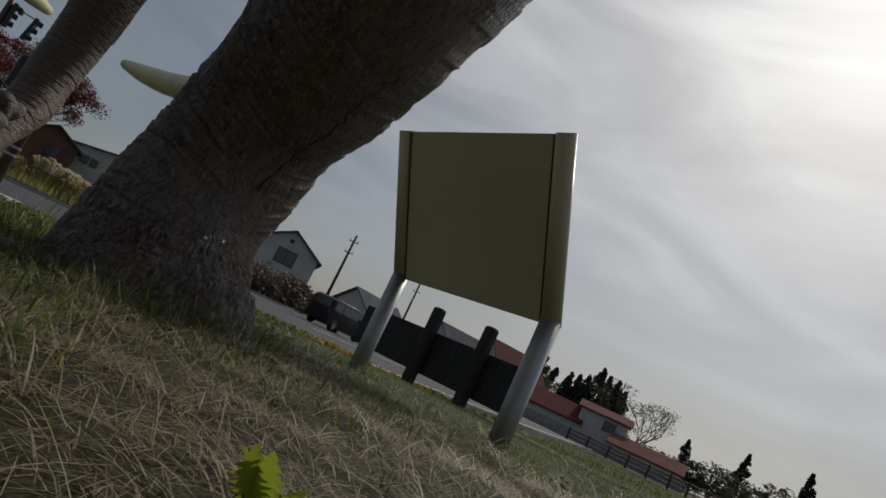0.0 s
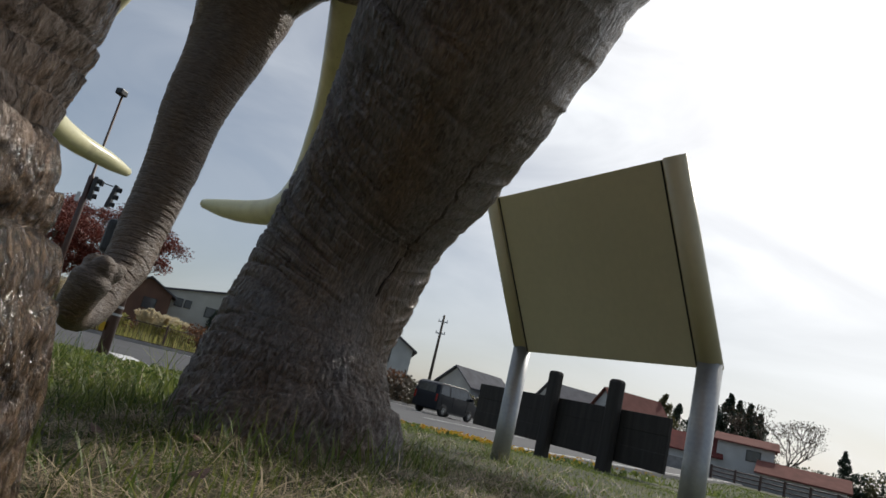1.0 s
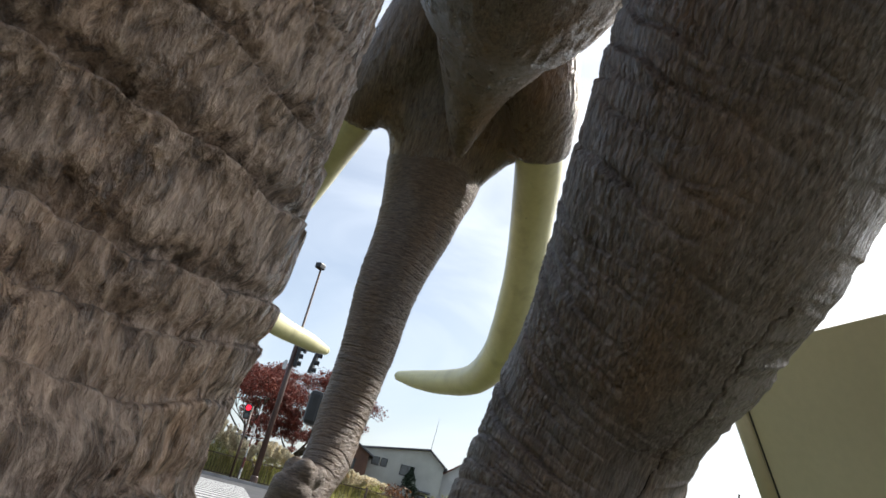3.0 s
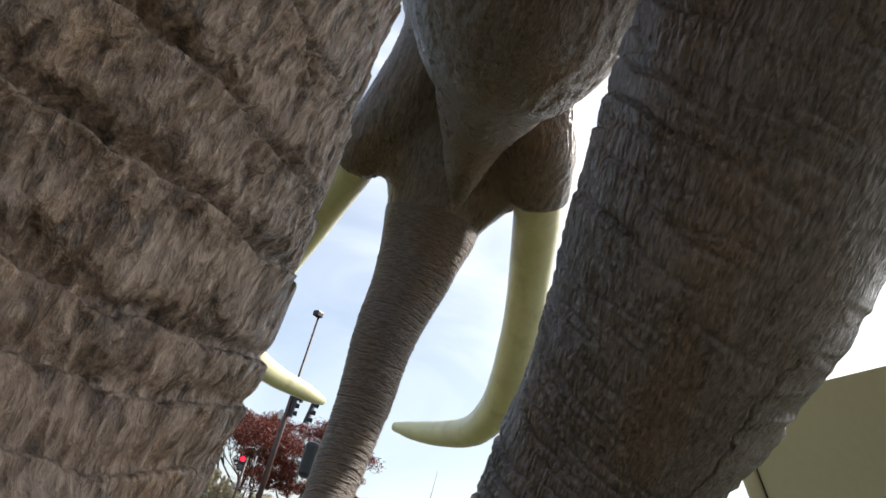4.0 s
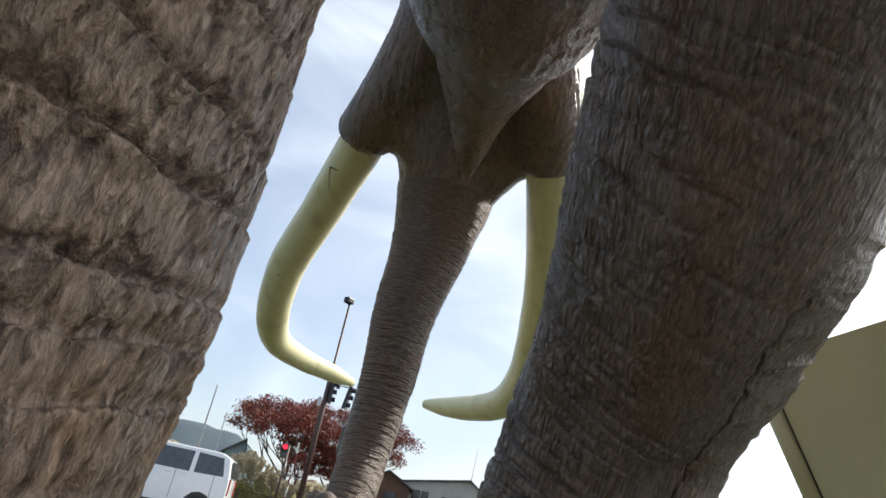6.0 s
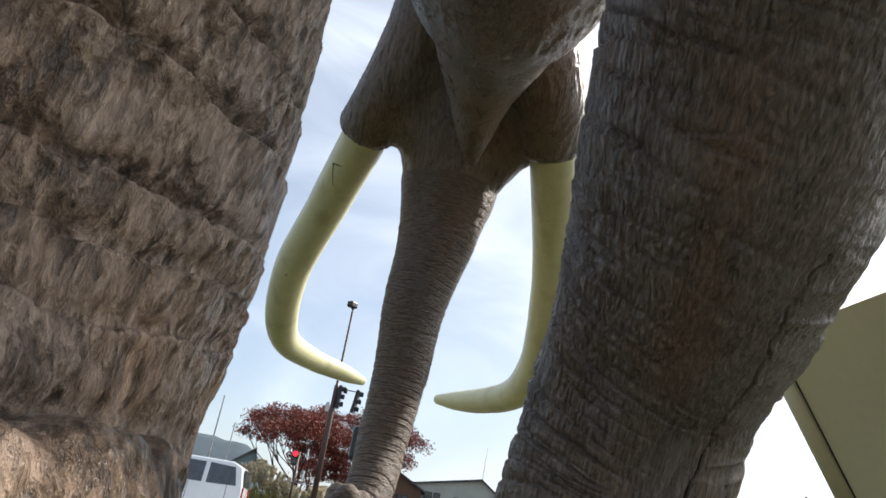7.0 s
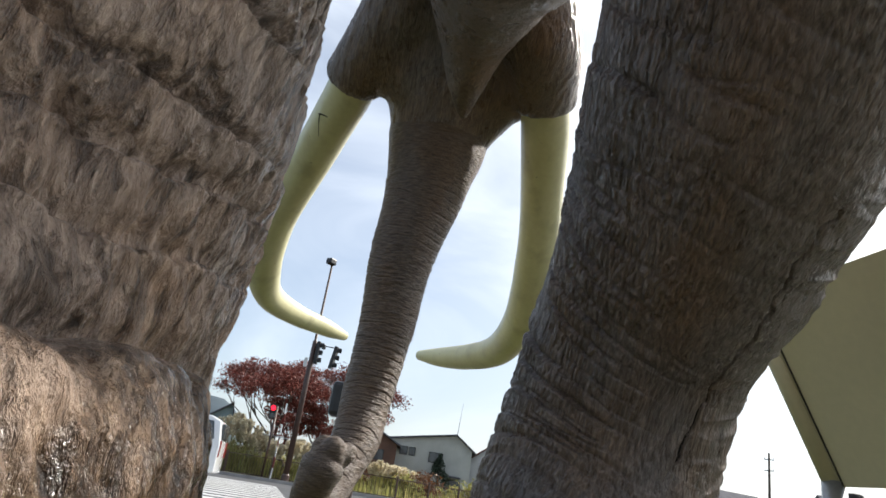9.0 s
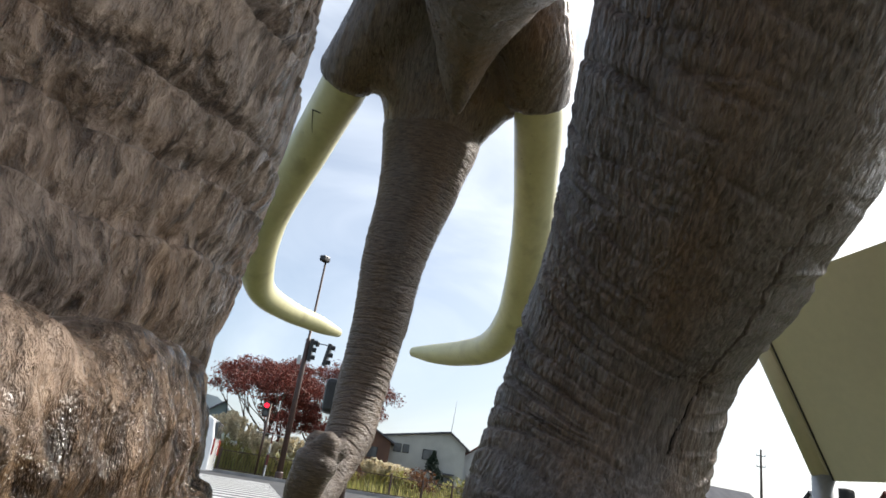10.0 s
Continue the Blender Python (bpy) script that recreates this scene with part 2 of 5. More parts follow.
BLACKWOOD = mat("weathered_dark_timber", (0.035, 0.031, 0.028), (0.014, 0.013, 0.012), rough=0.8, scale=3, grain=30, bump=0.5, stretch=(6, 6, 0.6))
BROWNPOLE = mat("brown_painted_steel", (0.075, 0.038, 0.028), (0.05, 0.027, 0.02), rough=0.45, scale=4, grain=50, bump=0.05)
DARK = mat("black_plastic", (0.02, 0.02, 0.022), (0.012, 0.012, 0.013), rough=0.45, bump=0.05)
GLASS = mat("window_glass", (0.05, 0.06, 0.07), (0.03, 0.035, 0.04), rough=0.08, bump=0.0, spec=0.8)
GREYWALL = mat("grey_render", (0.56, 0.56, 0.54), (0.44, 0.44, 0.42), rough=0.85, scale=0.8, grain=20, bump=0.1)
WHITEWALL = mat("pale_render", (0.60, 0.60, 0.58), (0.46, 0.46, 0.44), rough=0.85, scale=0.8, grain=20, bump=0.1)
CREAMWALL = mat("cream_siding", (0.54, 0.53, 0.47), (0.43, 0.42, 0.37), rough=0.8, scale=0.8, grain=20, bump=0.1)
BROWNWALL = mat("brown_siding", (0.16, 0.08, 0.05), (0.10, 0.05, 0.035), rough=0.8, scale=0.8, grain=20, bump=0.1)
BLUEWALL = mat("pale_blue_grey_siding", (0.26, 0.33, 0.35), (0.2, 0.26, 0.28), rough=0.8, scale=0.8, grain=20, bump=0.1)
GREYROOF = mat("grey_metal_roof", (0.15, 0.15, 0.165), (0.10, 0.10, 0.11), rough=0.95, spec=0.15, scale=1, grain=20, bump=0.1)
REDROOF = mat("red_metal_roof", (0.15, 0.04, 0.035), (0.10, 0.03, 0.028), rough=0.95, spec=0.15, scale=1, grain=20, bump=0.1)
PINKROOF = mat("faded_pink_roof", (0.20, 0.085, 0.07), (0.14, 0.06, 0.05), rough=0.95, spec=0.15, scale=1, grain=20, bump=0.1)
BARK = mat("bark", (0.11, 0.085, 0.065), (0.05, 0.04, 0.03), rough=0.9, scale=4, grain=40, bump=0.6)
WOOD = mat("grey_brown_timber", (0.085, 0.065, 0.05), (0.05, 0.04, 0.03), rough=0.8, scale=3, grain=30, stretch=(1, 1, 4))
CARWHITE = mat("white_car_paint", (0.75, 0.76, 0.77), (0.70, 0.71, 0.72), rough=0.2, bump=0.0, coat=0.6)
CARBLUE = mat("dark_blue_car_paint", (0.012, 0.014, 0.020), (0.010, 0.012, 0.017), rough=0.4, bump=0.0, coat=0.05, spec=0.25)
RUBBER = mat("tyre_rubber", (0.02, 0.02, 0.02), rough=0.85, bump=0.1)
# the blue of distant haze is mixed into the hill's own colour
HILL = mat("haze_tinted_wooded_hill", (0.06, 0.085, 0.105), (0.045, 0.065, 0.08), rough=1.0, scale=0.01, grain=0.06, bump=0.0)
GRASS_DRY = blades("dry_grass", (0.62, 0.51, 0.34), (0.06, 0.042, 0.024), through=0.25)
GRASS_GREEN = blades("green_grass", (0.25, 0.29, 0.065), (0.045, 0.09, 0.018), through=0.4)
RED_LEAF = blades("red_maple_leaves", (0.25, 0.046, 0.024), (0.09, 0.022, 0.014), through=0.12)
CONIFER = blades("conifer_needles", (0.035, 0.06, 0.03), (0.012, 0.025, 0.012), through=0.1)
SHRUB = blades("autumn_shrub_leaves", (0.16, 0.14, 0.05), (0.05, 0.07, 0.025), through=0.3)
RUST_SHRUB = blades("rusty_shrub_leaves", (0.24, 0.10, 0.04), (0.09, 0.05, 0.025), through=0.3)
BANK_BRUSH = blades("grey_brown_brush", (0.13, 0.10, 0.065), (0.05, 0.042, 0.03), through=0.2)
PLUME = blades("pampas_plumes", (0.86, 0.79, 0.62), (0.60, 0.52, 0.36), through=0.5)
FLOWER = blades("yellow_flowers", (0.62, 0.45, 0.03), (0.50, 0.22, 0.01), through=0.3)


def glow(name, colour, strength):
    m = bpy.data.materials.new(name)
    m.use_nodes = True
    b = m.node_tree.nodes["Principled BSDF"]
    b.inputs["Base Color"].default_value = (*colour, 1)
    b.inputs["Emission Color"].default_value = (*colour, 1)
    b.inputs["Emission Strength"].default_value = strength
    return m


RED_LAMP = glow("lit_red_signal", (1.0, 0.012, 0.03), 1.7)


# ---- mesh helpers ----
def mesh_of(bm, name, material):
    me = bpy.data.meshes.new(name)
    bm.normal_update()
    bm.to_mesh(me)
    bm.free()
    for m in (material if isinstance(material, (list, tuple)) else [material]):
        me.materials.append(m)
    return me


def part(name, bm, material, parent=None, label="", smooth=False):
    me = mesh_of(bm, name, material)
    if smooth:
        me.shade_smooth()
    ob = new(name, me)
    ob.parent = parent
    if label:
        tagged(ob, label)
    return ob


def thing(name, at, label, category, turn=0.0, group="", kind=""):
    ob = new(name)
    ob.matrix_basis = pose(*at, 0, 0, turn)
    ob.empty_display_size = 0.1
    return tagged(ob, label, category, group, kind)


def box(bm, x0, x1, y0, y1, z0, z1, bevel=0.0, m=None):
    r = bmesh.ops.create_cube(bm, size=1.0)
    vs = r["verts"]
    bmesh.ops.scale(bm, vec=(x1 - x0, y1 - y0, z1 - z0), verts=vs)
    bmesh.ops.translate(bm, vec=((x0 + x1) / 2, (y0 + y1) / 2, (z0 + z1) / 2), verts=vs)
    if bevel:
        es = list({e for v in vs for e in v.link_edges})
        vs = bmesh.ops.bevel(bm, geom=es, offset=bevel, segments=2, affect="EDGES", profile=0.5)["verts"]
    if m is not None:
        bmesh.ops.transform(bm, matrix=m, verts=list(set(vs)))
    return bm


def boxed(*a, **k):
    return box(bmesh.new(), *a, **k)


def tube(bm, pts, seg=10, cap=True):
    """A tube along points (x, y, z, r)."""
    rings = []
    P = [Vector(p[:3]) for p in pts]
    side = None
    for i, p in enumerate(pts):
        d = (P[min(i + 1, len(P) - 1)] - P[max(i - 1, 0)]).normalized()
        if side is None:
            side = d.orthogonal().normalized()
        side = (side - d * side.dot(d)).normalized()
        up = d.cross(side)
        rings.append([bm.verts.new(P[i] + (side * math.cos(k * math.tau / seg) + up * math.sin(k * math.tau / seg)) * p[3]) for k in range(seg)])
    for r0, r1 in zip(rings, rings[1:]):
        for k in range(seg):
            bm.faces.new((r0[k], r0[(k + 1) % seg], r1[(k + 1) % seg], r1[k]))
    if cap:
        bm.faces.new(rings[0][::-1])
        bm.faces.new(rings[-1])
    return bm


def tubed(pts, seg=10):
    return tube(bmesh.new(), pts, seg)


def noise3(p):
    """Smooth value noise, 0 to 1, on an N x 3 array."""
    i = np.floor(p).astype(np.int64)
    f = p - i
    f = f * f * (3 - 2 * f)
    out = np.zeros(len(p))
    for dx in (0, 1):
        for dy in (0, 1):
            for dz in (0, 1):
                h = (i[:, 0] + dx) * 374761393 + (i[:, 1] + dy) * 668265263 + (i[:, 2] + dz) * 2147483647
                h = (h ^ (h >> 13)) * 1274126177 & 0xFFFFFFFF
                h = ((h ^ (h >> 16)) * 2246822519) & 0xFFFFFFFF
                v = (h ^ (h >> 15)) % 65536 / 65535.0
                out += v * (f[:, 0] if dx else 1 - f[:, 0]) * (f[:, 1] if dy else 1 - f[:, 1]) * (f[:, 2] if dz else 1 - f[:, 2])
    return out


def spline(rows, n):
    """Rows (x, y, z, r) smoothed to n rows (Catmull-Rom)."""
    R = np.array(rows, float)
    R = np.vstack([2 * R[0] - R[1], R, 2 * R[-1] - R[-2]])
    d = np.linalg.norm(np.diff(R[1:-1, :3], axis=0), axis=1)
    u = np.interp(np.linspace(0, d.sum(), n), np.r_[0, np.cumsum(d)], np.arange(len(d) + 1))
    i = np.clip(u.astype(int), 0, len(d) - 1)
    f = (u - i)[:, None]
    a, b, c, e = R[i], R[i + 1], R[i + 2], R[i + 3]
    return 0.5 * (2 * b + (c - a) * f + (2 * a - 5 * b + 4 * c - e) * f ** 2 + (3 * b - a - 3 * c + e) * f ** 3)


# ---- ground: one sheet; a low grassy mound, then road level ----
ROAD_Z = -0.30
NEAR = [(-60.0, -52.0), (-26.0, -14.0), (-6.6, 7.4), (-3.6, 10.2), (-1.9, 13.0), (3.2, 28.0), (11.5, 60.0), (20.0, 95.0), (40.0, 170.0)]
FAR = [(-80.0, -40.0), (-44.0, -2.0), (-24.0, 18.5), (-17.4, 26.0), (-11.3, 39.0), (-7.6, 54.0), (0.0, 80.0), (6.0, 104.0), (24.0, 178.0)]


def side_of_near(x, y):
    """Signed distance to the road's near edge; positive on the statue's side."""
    best = None
    for (ax, ay), (bx, by) in zip(NEAR, NEAR[1:]):
        dx, dy = bx - ax, by - ay
        t = max(0.0, min(1.0, ((x - ax) * dx + (y - ay) * dy) / (dx * dx + dy * dy)))
        d = math.hypot(x - ax - t * dx, y - ay - t * dy)
        s = 1 if (x - ax) * dy - (y - ay) * dx > 0 else -1
        if best is None or d < abs(best):
            best = d * s
    return best


def ground_z(x, y):
    d = side_of_near(x, y)
    k = max(0.0, min(1.0, (d - 0.2) / 4.5))
    k = k * k * (3 - 2 * k)
    near = math.exp(-((x - 0.0) ** 2 + (y - 2.0) ** 2) / 260.0)
    z = ROAD_Z - 0.06 + (0.06 - ROAD_Z) * k * near
    if d > 0:
        z += 0.02 * k * noise.noise((x * 0.9, y * 0.9, 0.0))
    return z


def axis_steps(lo, hi, mid, fine, growth):
    out, step, v = [mid], fine, mid
    while v < hi:
        v += step
        out.append(min(v, hi))
        step *= growth if abs(v - mid) > 12 else 1.0
    step, v = fine, mid
    while v > lo:
        v -= step
        out.insert(0, max(v, lo))
        step *= growth if abs(v - mid) > 12 else 1.0
    return out


def build_ground():
    xs, ys = axis_steps(-2500, 2500, -1.0, 0.3, 1.16), axis_steps(-2500, 3000, 4.0, 0.3, 1.16)
    vs = [(x, y, ground_z(x, y)) for y in ys for x in xs]
    w = len(xs)
    fs = [(j * w + i, j * w + i + 1, (j + 1) * w + i + 1, (j + 1) * w + i) for j in range(len(ys) - 1) for i in range(w - 1)]
    me = bpy.data.meshes.new("ground")
    me.from_pydata(vs, [], fs)
    me.materials.append(SOIL)
    me.shade_smooth()
    tagged(new("ground", me), "grassy autumn ground with mown dry turf on a low mound", "ground", kind="structure")


build_ground()


def strip(left, right, z, thick=0.05):
    bm = bmesh.new()
    top = [(bm.verts.new((*a, z)), bm.verts.new((*b, z))) for a, b in zip(left, right)]
    for (a, b), (c, d) in zip(top, top[1:]):
        bm.faces.new((a, b, d, c))
    bmesh.ops.recalc_face_normals(bm, faces=bm.faces)
    r = bmesh.ops.extrude_face_region(bm, geom=bm.faces[:])
    bmesh.ops.translate(bm, vec=(0, 0, -thick), verts=[v for v in r["geom"] if isinstance(v, bmesh.types.BMVert)])
    bmesh.ops.recalc_face_normals(bm, faces=bm.faces)
    return bm


road = part("road", strip(NEAR, FAR, ROAD_Z), ASPHALT)
tagged(road, "grey asphalt two-lane road with worn surface", "road", kind="structure")


def between(p, q, k):
    return tuple(a + (b - a) * k for a, b in zip(p, q))


# far kerb and footway
kerb_out = [between(b, a, -0.012) for a, b in zip(NEAR, FAR)]
part_kerb = part("kerb", strip(FAR, kerb_out, ROAD_Z + 0.13, 0.2), CONCRETE)
tagged(part_kerb, "pale concrete kerb along the far road edge", "kerb", kind="structure")
near_kerb = part("kerb", strip([between(a, b, -0.008) for a, b in zip(NEAR, FAR)], NEAR, ROAD_Z + 0.06, 0.2), CONCRETE)
tagged(near_kerb, "low concrete kerb between turf and road", "kerb", kind="structure")


def quad_line(p, q, w, name, label):
    p, q = Vector(p), Vector(q)
    n = (q - p).normalized().orthogonal() * w / 2
    bm = strip([tuple(p + n), tuple(q + n)], [tuple(p - n), tuple(q - n)], ROAD_Z + 0.006, 0.004)
    return tagged(part(name, bm, PAINT), label, "road marking", kind="structure")


quad_line((-8.9, 12.0), (-5.2, 8.4), 0.45, "stop_line", "worn white stop line across the lane")
for k in (0.05, 0.95):
    L = [between(a, b, k) for a, b in zip(NEAR, FAR)]
    R = [between(a, b, k + 0.01) for a, b in zip(NEAR, FAR)]
    tagged(part("edge_line", strip(L[3:], R[3:], ROAD_Z + 0.006, 0.004), PAINT), "white painted road edge line", "road marking", kind="structure")
for k in (0.36, 0.66):
    L = [between(a, b, k) for a, b in zip(NEAR, FAR)][3:]
    for (p, q) in zip(L, L[1:]):
        n = max(1, int(math.dist(p, q) / 10))
        for i in range(n):
            quad_line(between(p, q, i / n), between(p, q, (i + 0.55) / n), 0.15, "lane_line", "white dashed lane line")
crossing = thing("crosswalk", (0, 0, 0), "white painted pedestrian crossing stripes on asphalt", "road marking", kind="structure")
C0, C1 = Vector((-7.5, 6.0)), Vector((-19.0, 17.0))
along = (C1 - C0).normalized()
across = Vector((0.68, 0.73))
nst = 17
for i in range(nst):
    c = C0 + (C1 - C0) * ((i + 0.5) / nst)
    bm = strip([tuple(c - along * 0.23 - across * 2.1), tuple(c - along * 0.23 + across * 2.1)], [tuple(c + along * 0.23 - across * 2.1), tuple(c + along * 0.23 + across * 2.1)], ROAD_Z + 0.006, 0.004)
    part("stripe", bm, PAINT, crossing)


# ---- the statue: one mesh, fibreglass hide and ivory-painted tusks ----
def grid_tube(rows, n, seg, relief=None, fine=None):
    """Points and faces of a finely divided tube along rows (x, y, z, r); relief moves points along the ring's normal.
    fine: (share of the length with nine tenths of the rings, direction in degrees with most of the points)."""
    R = spline(rows, n)
    if fine:
        k = np.r_[np.linspace(0, fine[0], int(n * 0.9)), np.linspace(fine[0], 1, n - int(n * 0.9) + 1)[1:]]
        R = np.stack([np.interp(k, np.linspace(0, 1, n), R[:, c]) for c in range(4)], axis=1)
    T = np.gradient(R[:, :3], axis=0)
    T /= np.linalg.norm(T, axis=1)[:, None]
    side = np.zeros((n, 3))
    s = np.array(Vector(T[0]).orthogonal().normalized())
    for i in range(n):
        s = s - T[i] * (s @ T[i])
        s /= np.linalg.norm(s)
        side[i] = s
    up = np.cross(T, side)
    th = np.arange(seg) * math.tau / seg
    if fine:
        mid = math.atan2(math.sin(radians(fine[1])), math.cos(radians(fine[1])))
        a0 = math.atan2(np.dot((math.cos(mid), math.sin(mid), 0), up[0]), np.dot((math.cos(mid), math.sin(mid), 0), side[0]))
        th = a0 + th - 0.52 * np.sin(th)
    N = side[:, None] * np.cos(th)[None, :, None] + up[:, None] * np.sin(th)[None, :, None]
    rad = np.repeat(R[:, 3:4], seg, axis=1)
    length = np.r_[0, np.cumsum(np.linalg.norm(np.diff(R[:, :3], axis=0), axis=1))]
    if relief:
        P = R[:, None, :3] + N * rad[..., None]
        S = np.repeat(length[:, None], seg, axis=1)
        rad = rad + relief(P.reshape(-1, 3), S.ravel(), N.reshape(-1, 3), rad.ravel()).reshape(n, seg)
    P = (R[:, None, :3] + N * rad[..., None]).reshape(-1, 3)
    k = np.arange(seg)
    F = []
    for i in range(n - 1):
        a, b = i * seg, (i + 1) * seg
        F.append(np.stack([a + k, a + (k + 1) % seg, b + (k + 1) % seg, b + k], axis=1))
    F = np.concatenate(F)
    P = np.vstack([P, R[0, :3], R[-1, :3]])
    c0, c1 = len(P) - 2, len(P) - 1
    tri = np.concatenate([np.stack([(k + 1) % seg, k, np.full(seg, c0), np.full(seg, c0)], axis=1), np.stack([(n - 1) * seg + k, (n - 1) * seg + (k + 1) % seg, np.full(seg, c1), np.full(seg, c1)], axis=1)])
    return P, F, tri[:, :3]


CRACK = np.array([(-0.462, 2.20, 0.835), (-0.476, 2.207, 0.808), (-0.502, 2.232, 0.775), (-0.534, 2.27, 0.738), (-0.570, 2.323, 0.695), (-0.614, 2.362, 0.645), (-0.667, 2.400, 0.595), (-0.700, 2.432, 0.550), (-0.735, 2.450, 0.480), (-0.751, 2.455, 0.443)])


SPLIT = {}


def crevice(u, width=3.0):
    """Plateaus parted by narrow clefts, 0 to 1."""
    return np.minimum(1.0, np.abs(noise3(u) * 2 - 1) * width)


def far_leg_relief(P, S, N, r):
    """Fine strands along the leaning limb, broken crosswise by thin wavy wrinkles; shaggy at the foot, with one long crack."""
    ang = np.arctan2(N[:, 1], N[:, 0])
    w2, w3 = noise3(P * 24.0 + 3), noise3(P * np.array([9.0, 9.0, 6.0]) + 23)
    side = np.clip(0.30 + N @ np.array((-0.80, -0.45, 0.0)), 0.10, 1.0)
    out = (noise3(P * 8.0 + 17) - 0.5) * 0.014
    # wrinkles: narrow clefts at uneven distances, each with a soft lower lip
    for period, deep, wide, seed in ((0.062, 0.0085, 0.085, 0.0), (0.047, 0.0050, 0.08, 9.0)):
        row = S / period + noise3(P * 4.0 + seed) * 1.5 + noise3(P * 13.0 + 7 + seed) * 0.4 + 1.1 * np.sin(ang + 0.8) + seed * 0.37
        ph = row % 1.0
        keep = np.clip(noise3(np.stack([ang * 1.9, np.floor(row + 0.5) * 3.7 + seed, np.zeros_like(ang)], axis=1)) * 3.0 - 0.9, 0.0, 1.0) * side
        d = np.where(ph > 0.5, ph - 1, ph)
        out = out - deep * keep * np.exp(-(d / wide) ** 2) + deep * 0.55 * keep * np.exp(-((d + 0.16) / 0.12) ** 2) + deep * 0.25 * keep * np.cos(ph * math.tau + math.pi)
    g = np.array((0.33, -0.36, 0.87))
    along = (P @ g)[:, None]
    low = np.clip((0.36 - P[:, 2]) / 0.16, 0, 1)
    lean = (P - along * g) * 105 + along * g * 9 + (w2 * 1.2 + w3 * 2.5)[:, None]
    hang = np.stack([P[:, 0] * 78, P[:, 1] * 78, P[:, 2] * 17], axis=1) + (w2 * 0.8 + w3 * 1.8)[:, None]
    depth = (0.5 + noise3(P * 11.0 + 51)) * (0.25 + 0.75 * side)
    strands = 0.0042 * (crevice(lean, 2.6) - 0.8) + 0.0022 * (crevice(lean * 2.1, 2.2) - 0.75)
    shag = 0.0075 * (crevice(hang, 2.2) - 0.75) + 0.0045 * (crevice(hang * 2.0, 1.8) - 0.7)
    out = out + shag * low * (0.6 + noise3(P * 11.0 + 51)) + strands * depth * (1 - low)
    # knuckled back edge: short proud pads down the outer side
    back = np.clip(N @ np.array((0.72, 0.45, -0.4)) * 1.6 - 0.6, 0, 1)
    out = out + back * 0.011 * ((1 - np.abs(noise3(np.stack([P[:, 0] * 6, P[:, 1] * 6, along[:, 0] * 34], axis=1)) * 2 - 1)) ** 1.5 - 0.4)
    # a thin jagged split, laid onto the skin
    near = np.where(np.linalg.norm(P - CRACK[4], axis=1) < 0.36)[0]
    Q = P[near]
    gap = np.full(len(near), 9.0)
    steps = np.linspace(0, len(CRACK) - 1, 460)
    path = np.stack([np.interp(steps, np.arange(len(CRACK)), CRACK[:, c]) for c in range(3)], axis=1)
    path = path + 0.022 * (np.stack([noise3(path * 45 + o) for o in (3, 40, 77)], axis=1) - 0.5)
    for p in path:
        gap = np.minimum(gap, np.linalg.norm(Q - Q[np.argmin(np.sum((Q - p) ** 2, axis=1))], axis=1))
    d = np.full(len(P), 9.0)
    d[near] = gap
    SPLIT["gap"] = d
    return out - 0.008 * np.exp(-(d / 0.0022) ** 2)


FOLDS = (0.10, 0.19, 0.27, 0.338, 0.385, 0.424, 0.460, 0.526, 0.580, 0.652, 0.715, 0.79, 0.86, 0.94, 1.02, 1.1, 1.2, 1.3, 1.4, 1.5, 1.6, 1.8, 2.0, 2.3, 2.6)
FOLD_DEPTH = (0.5, 0.5, 0.6, 0.2, 0.55, 0.8, 1.0, 1.25, 1.1, 1.2, 0.8, 1.0, 0.8, 1.1, 0.9, 1.0, 1.0, 0.8, 1.0, 1.0, 1.0, 1.0, 1.0, 1.0, 1.0)


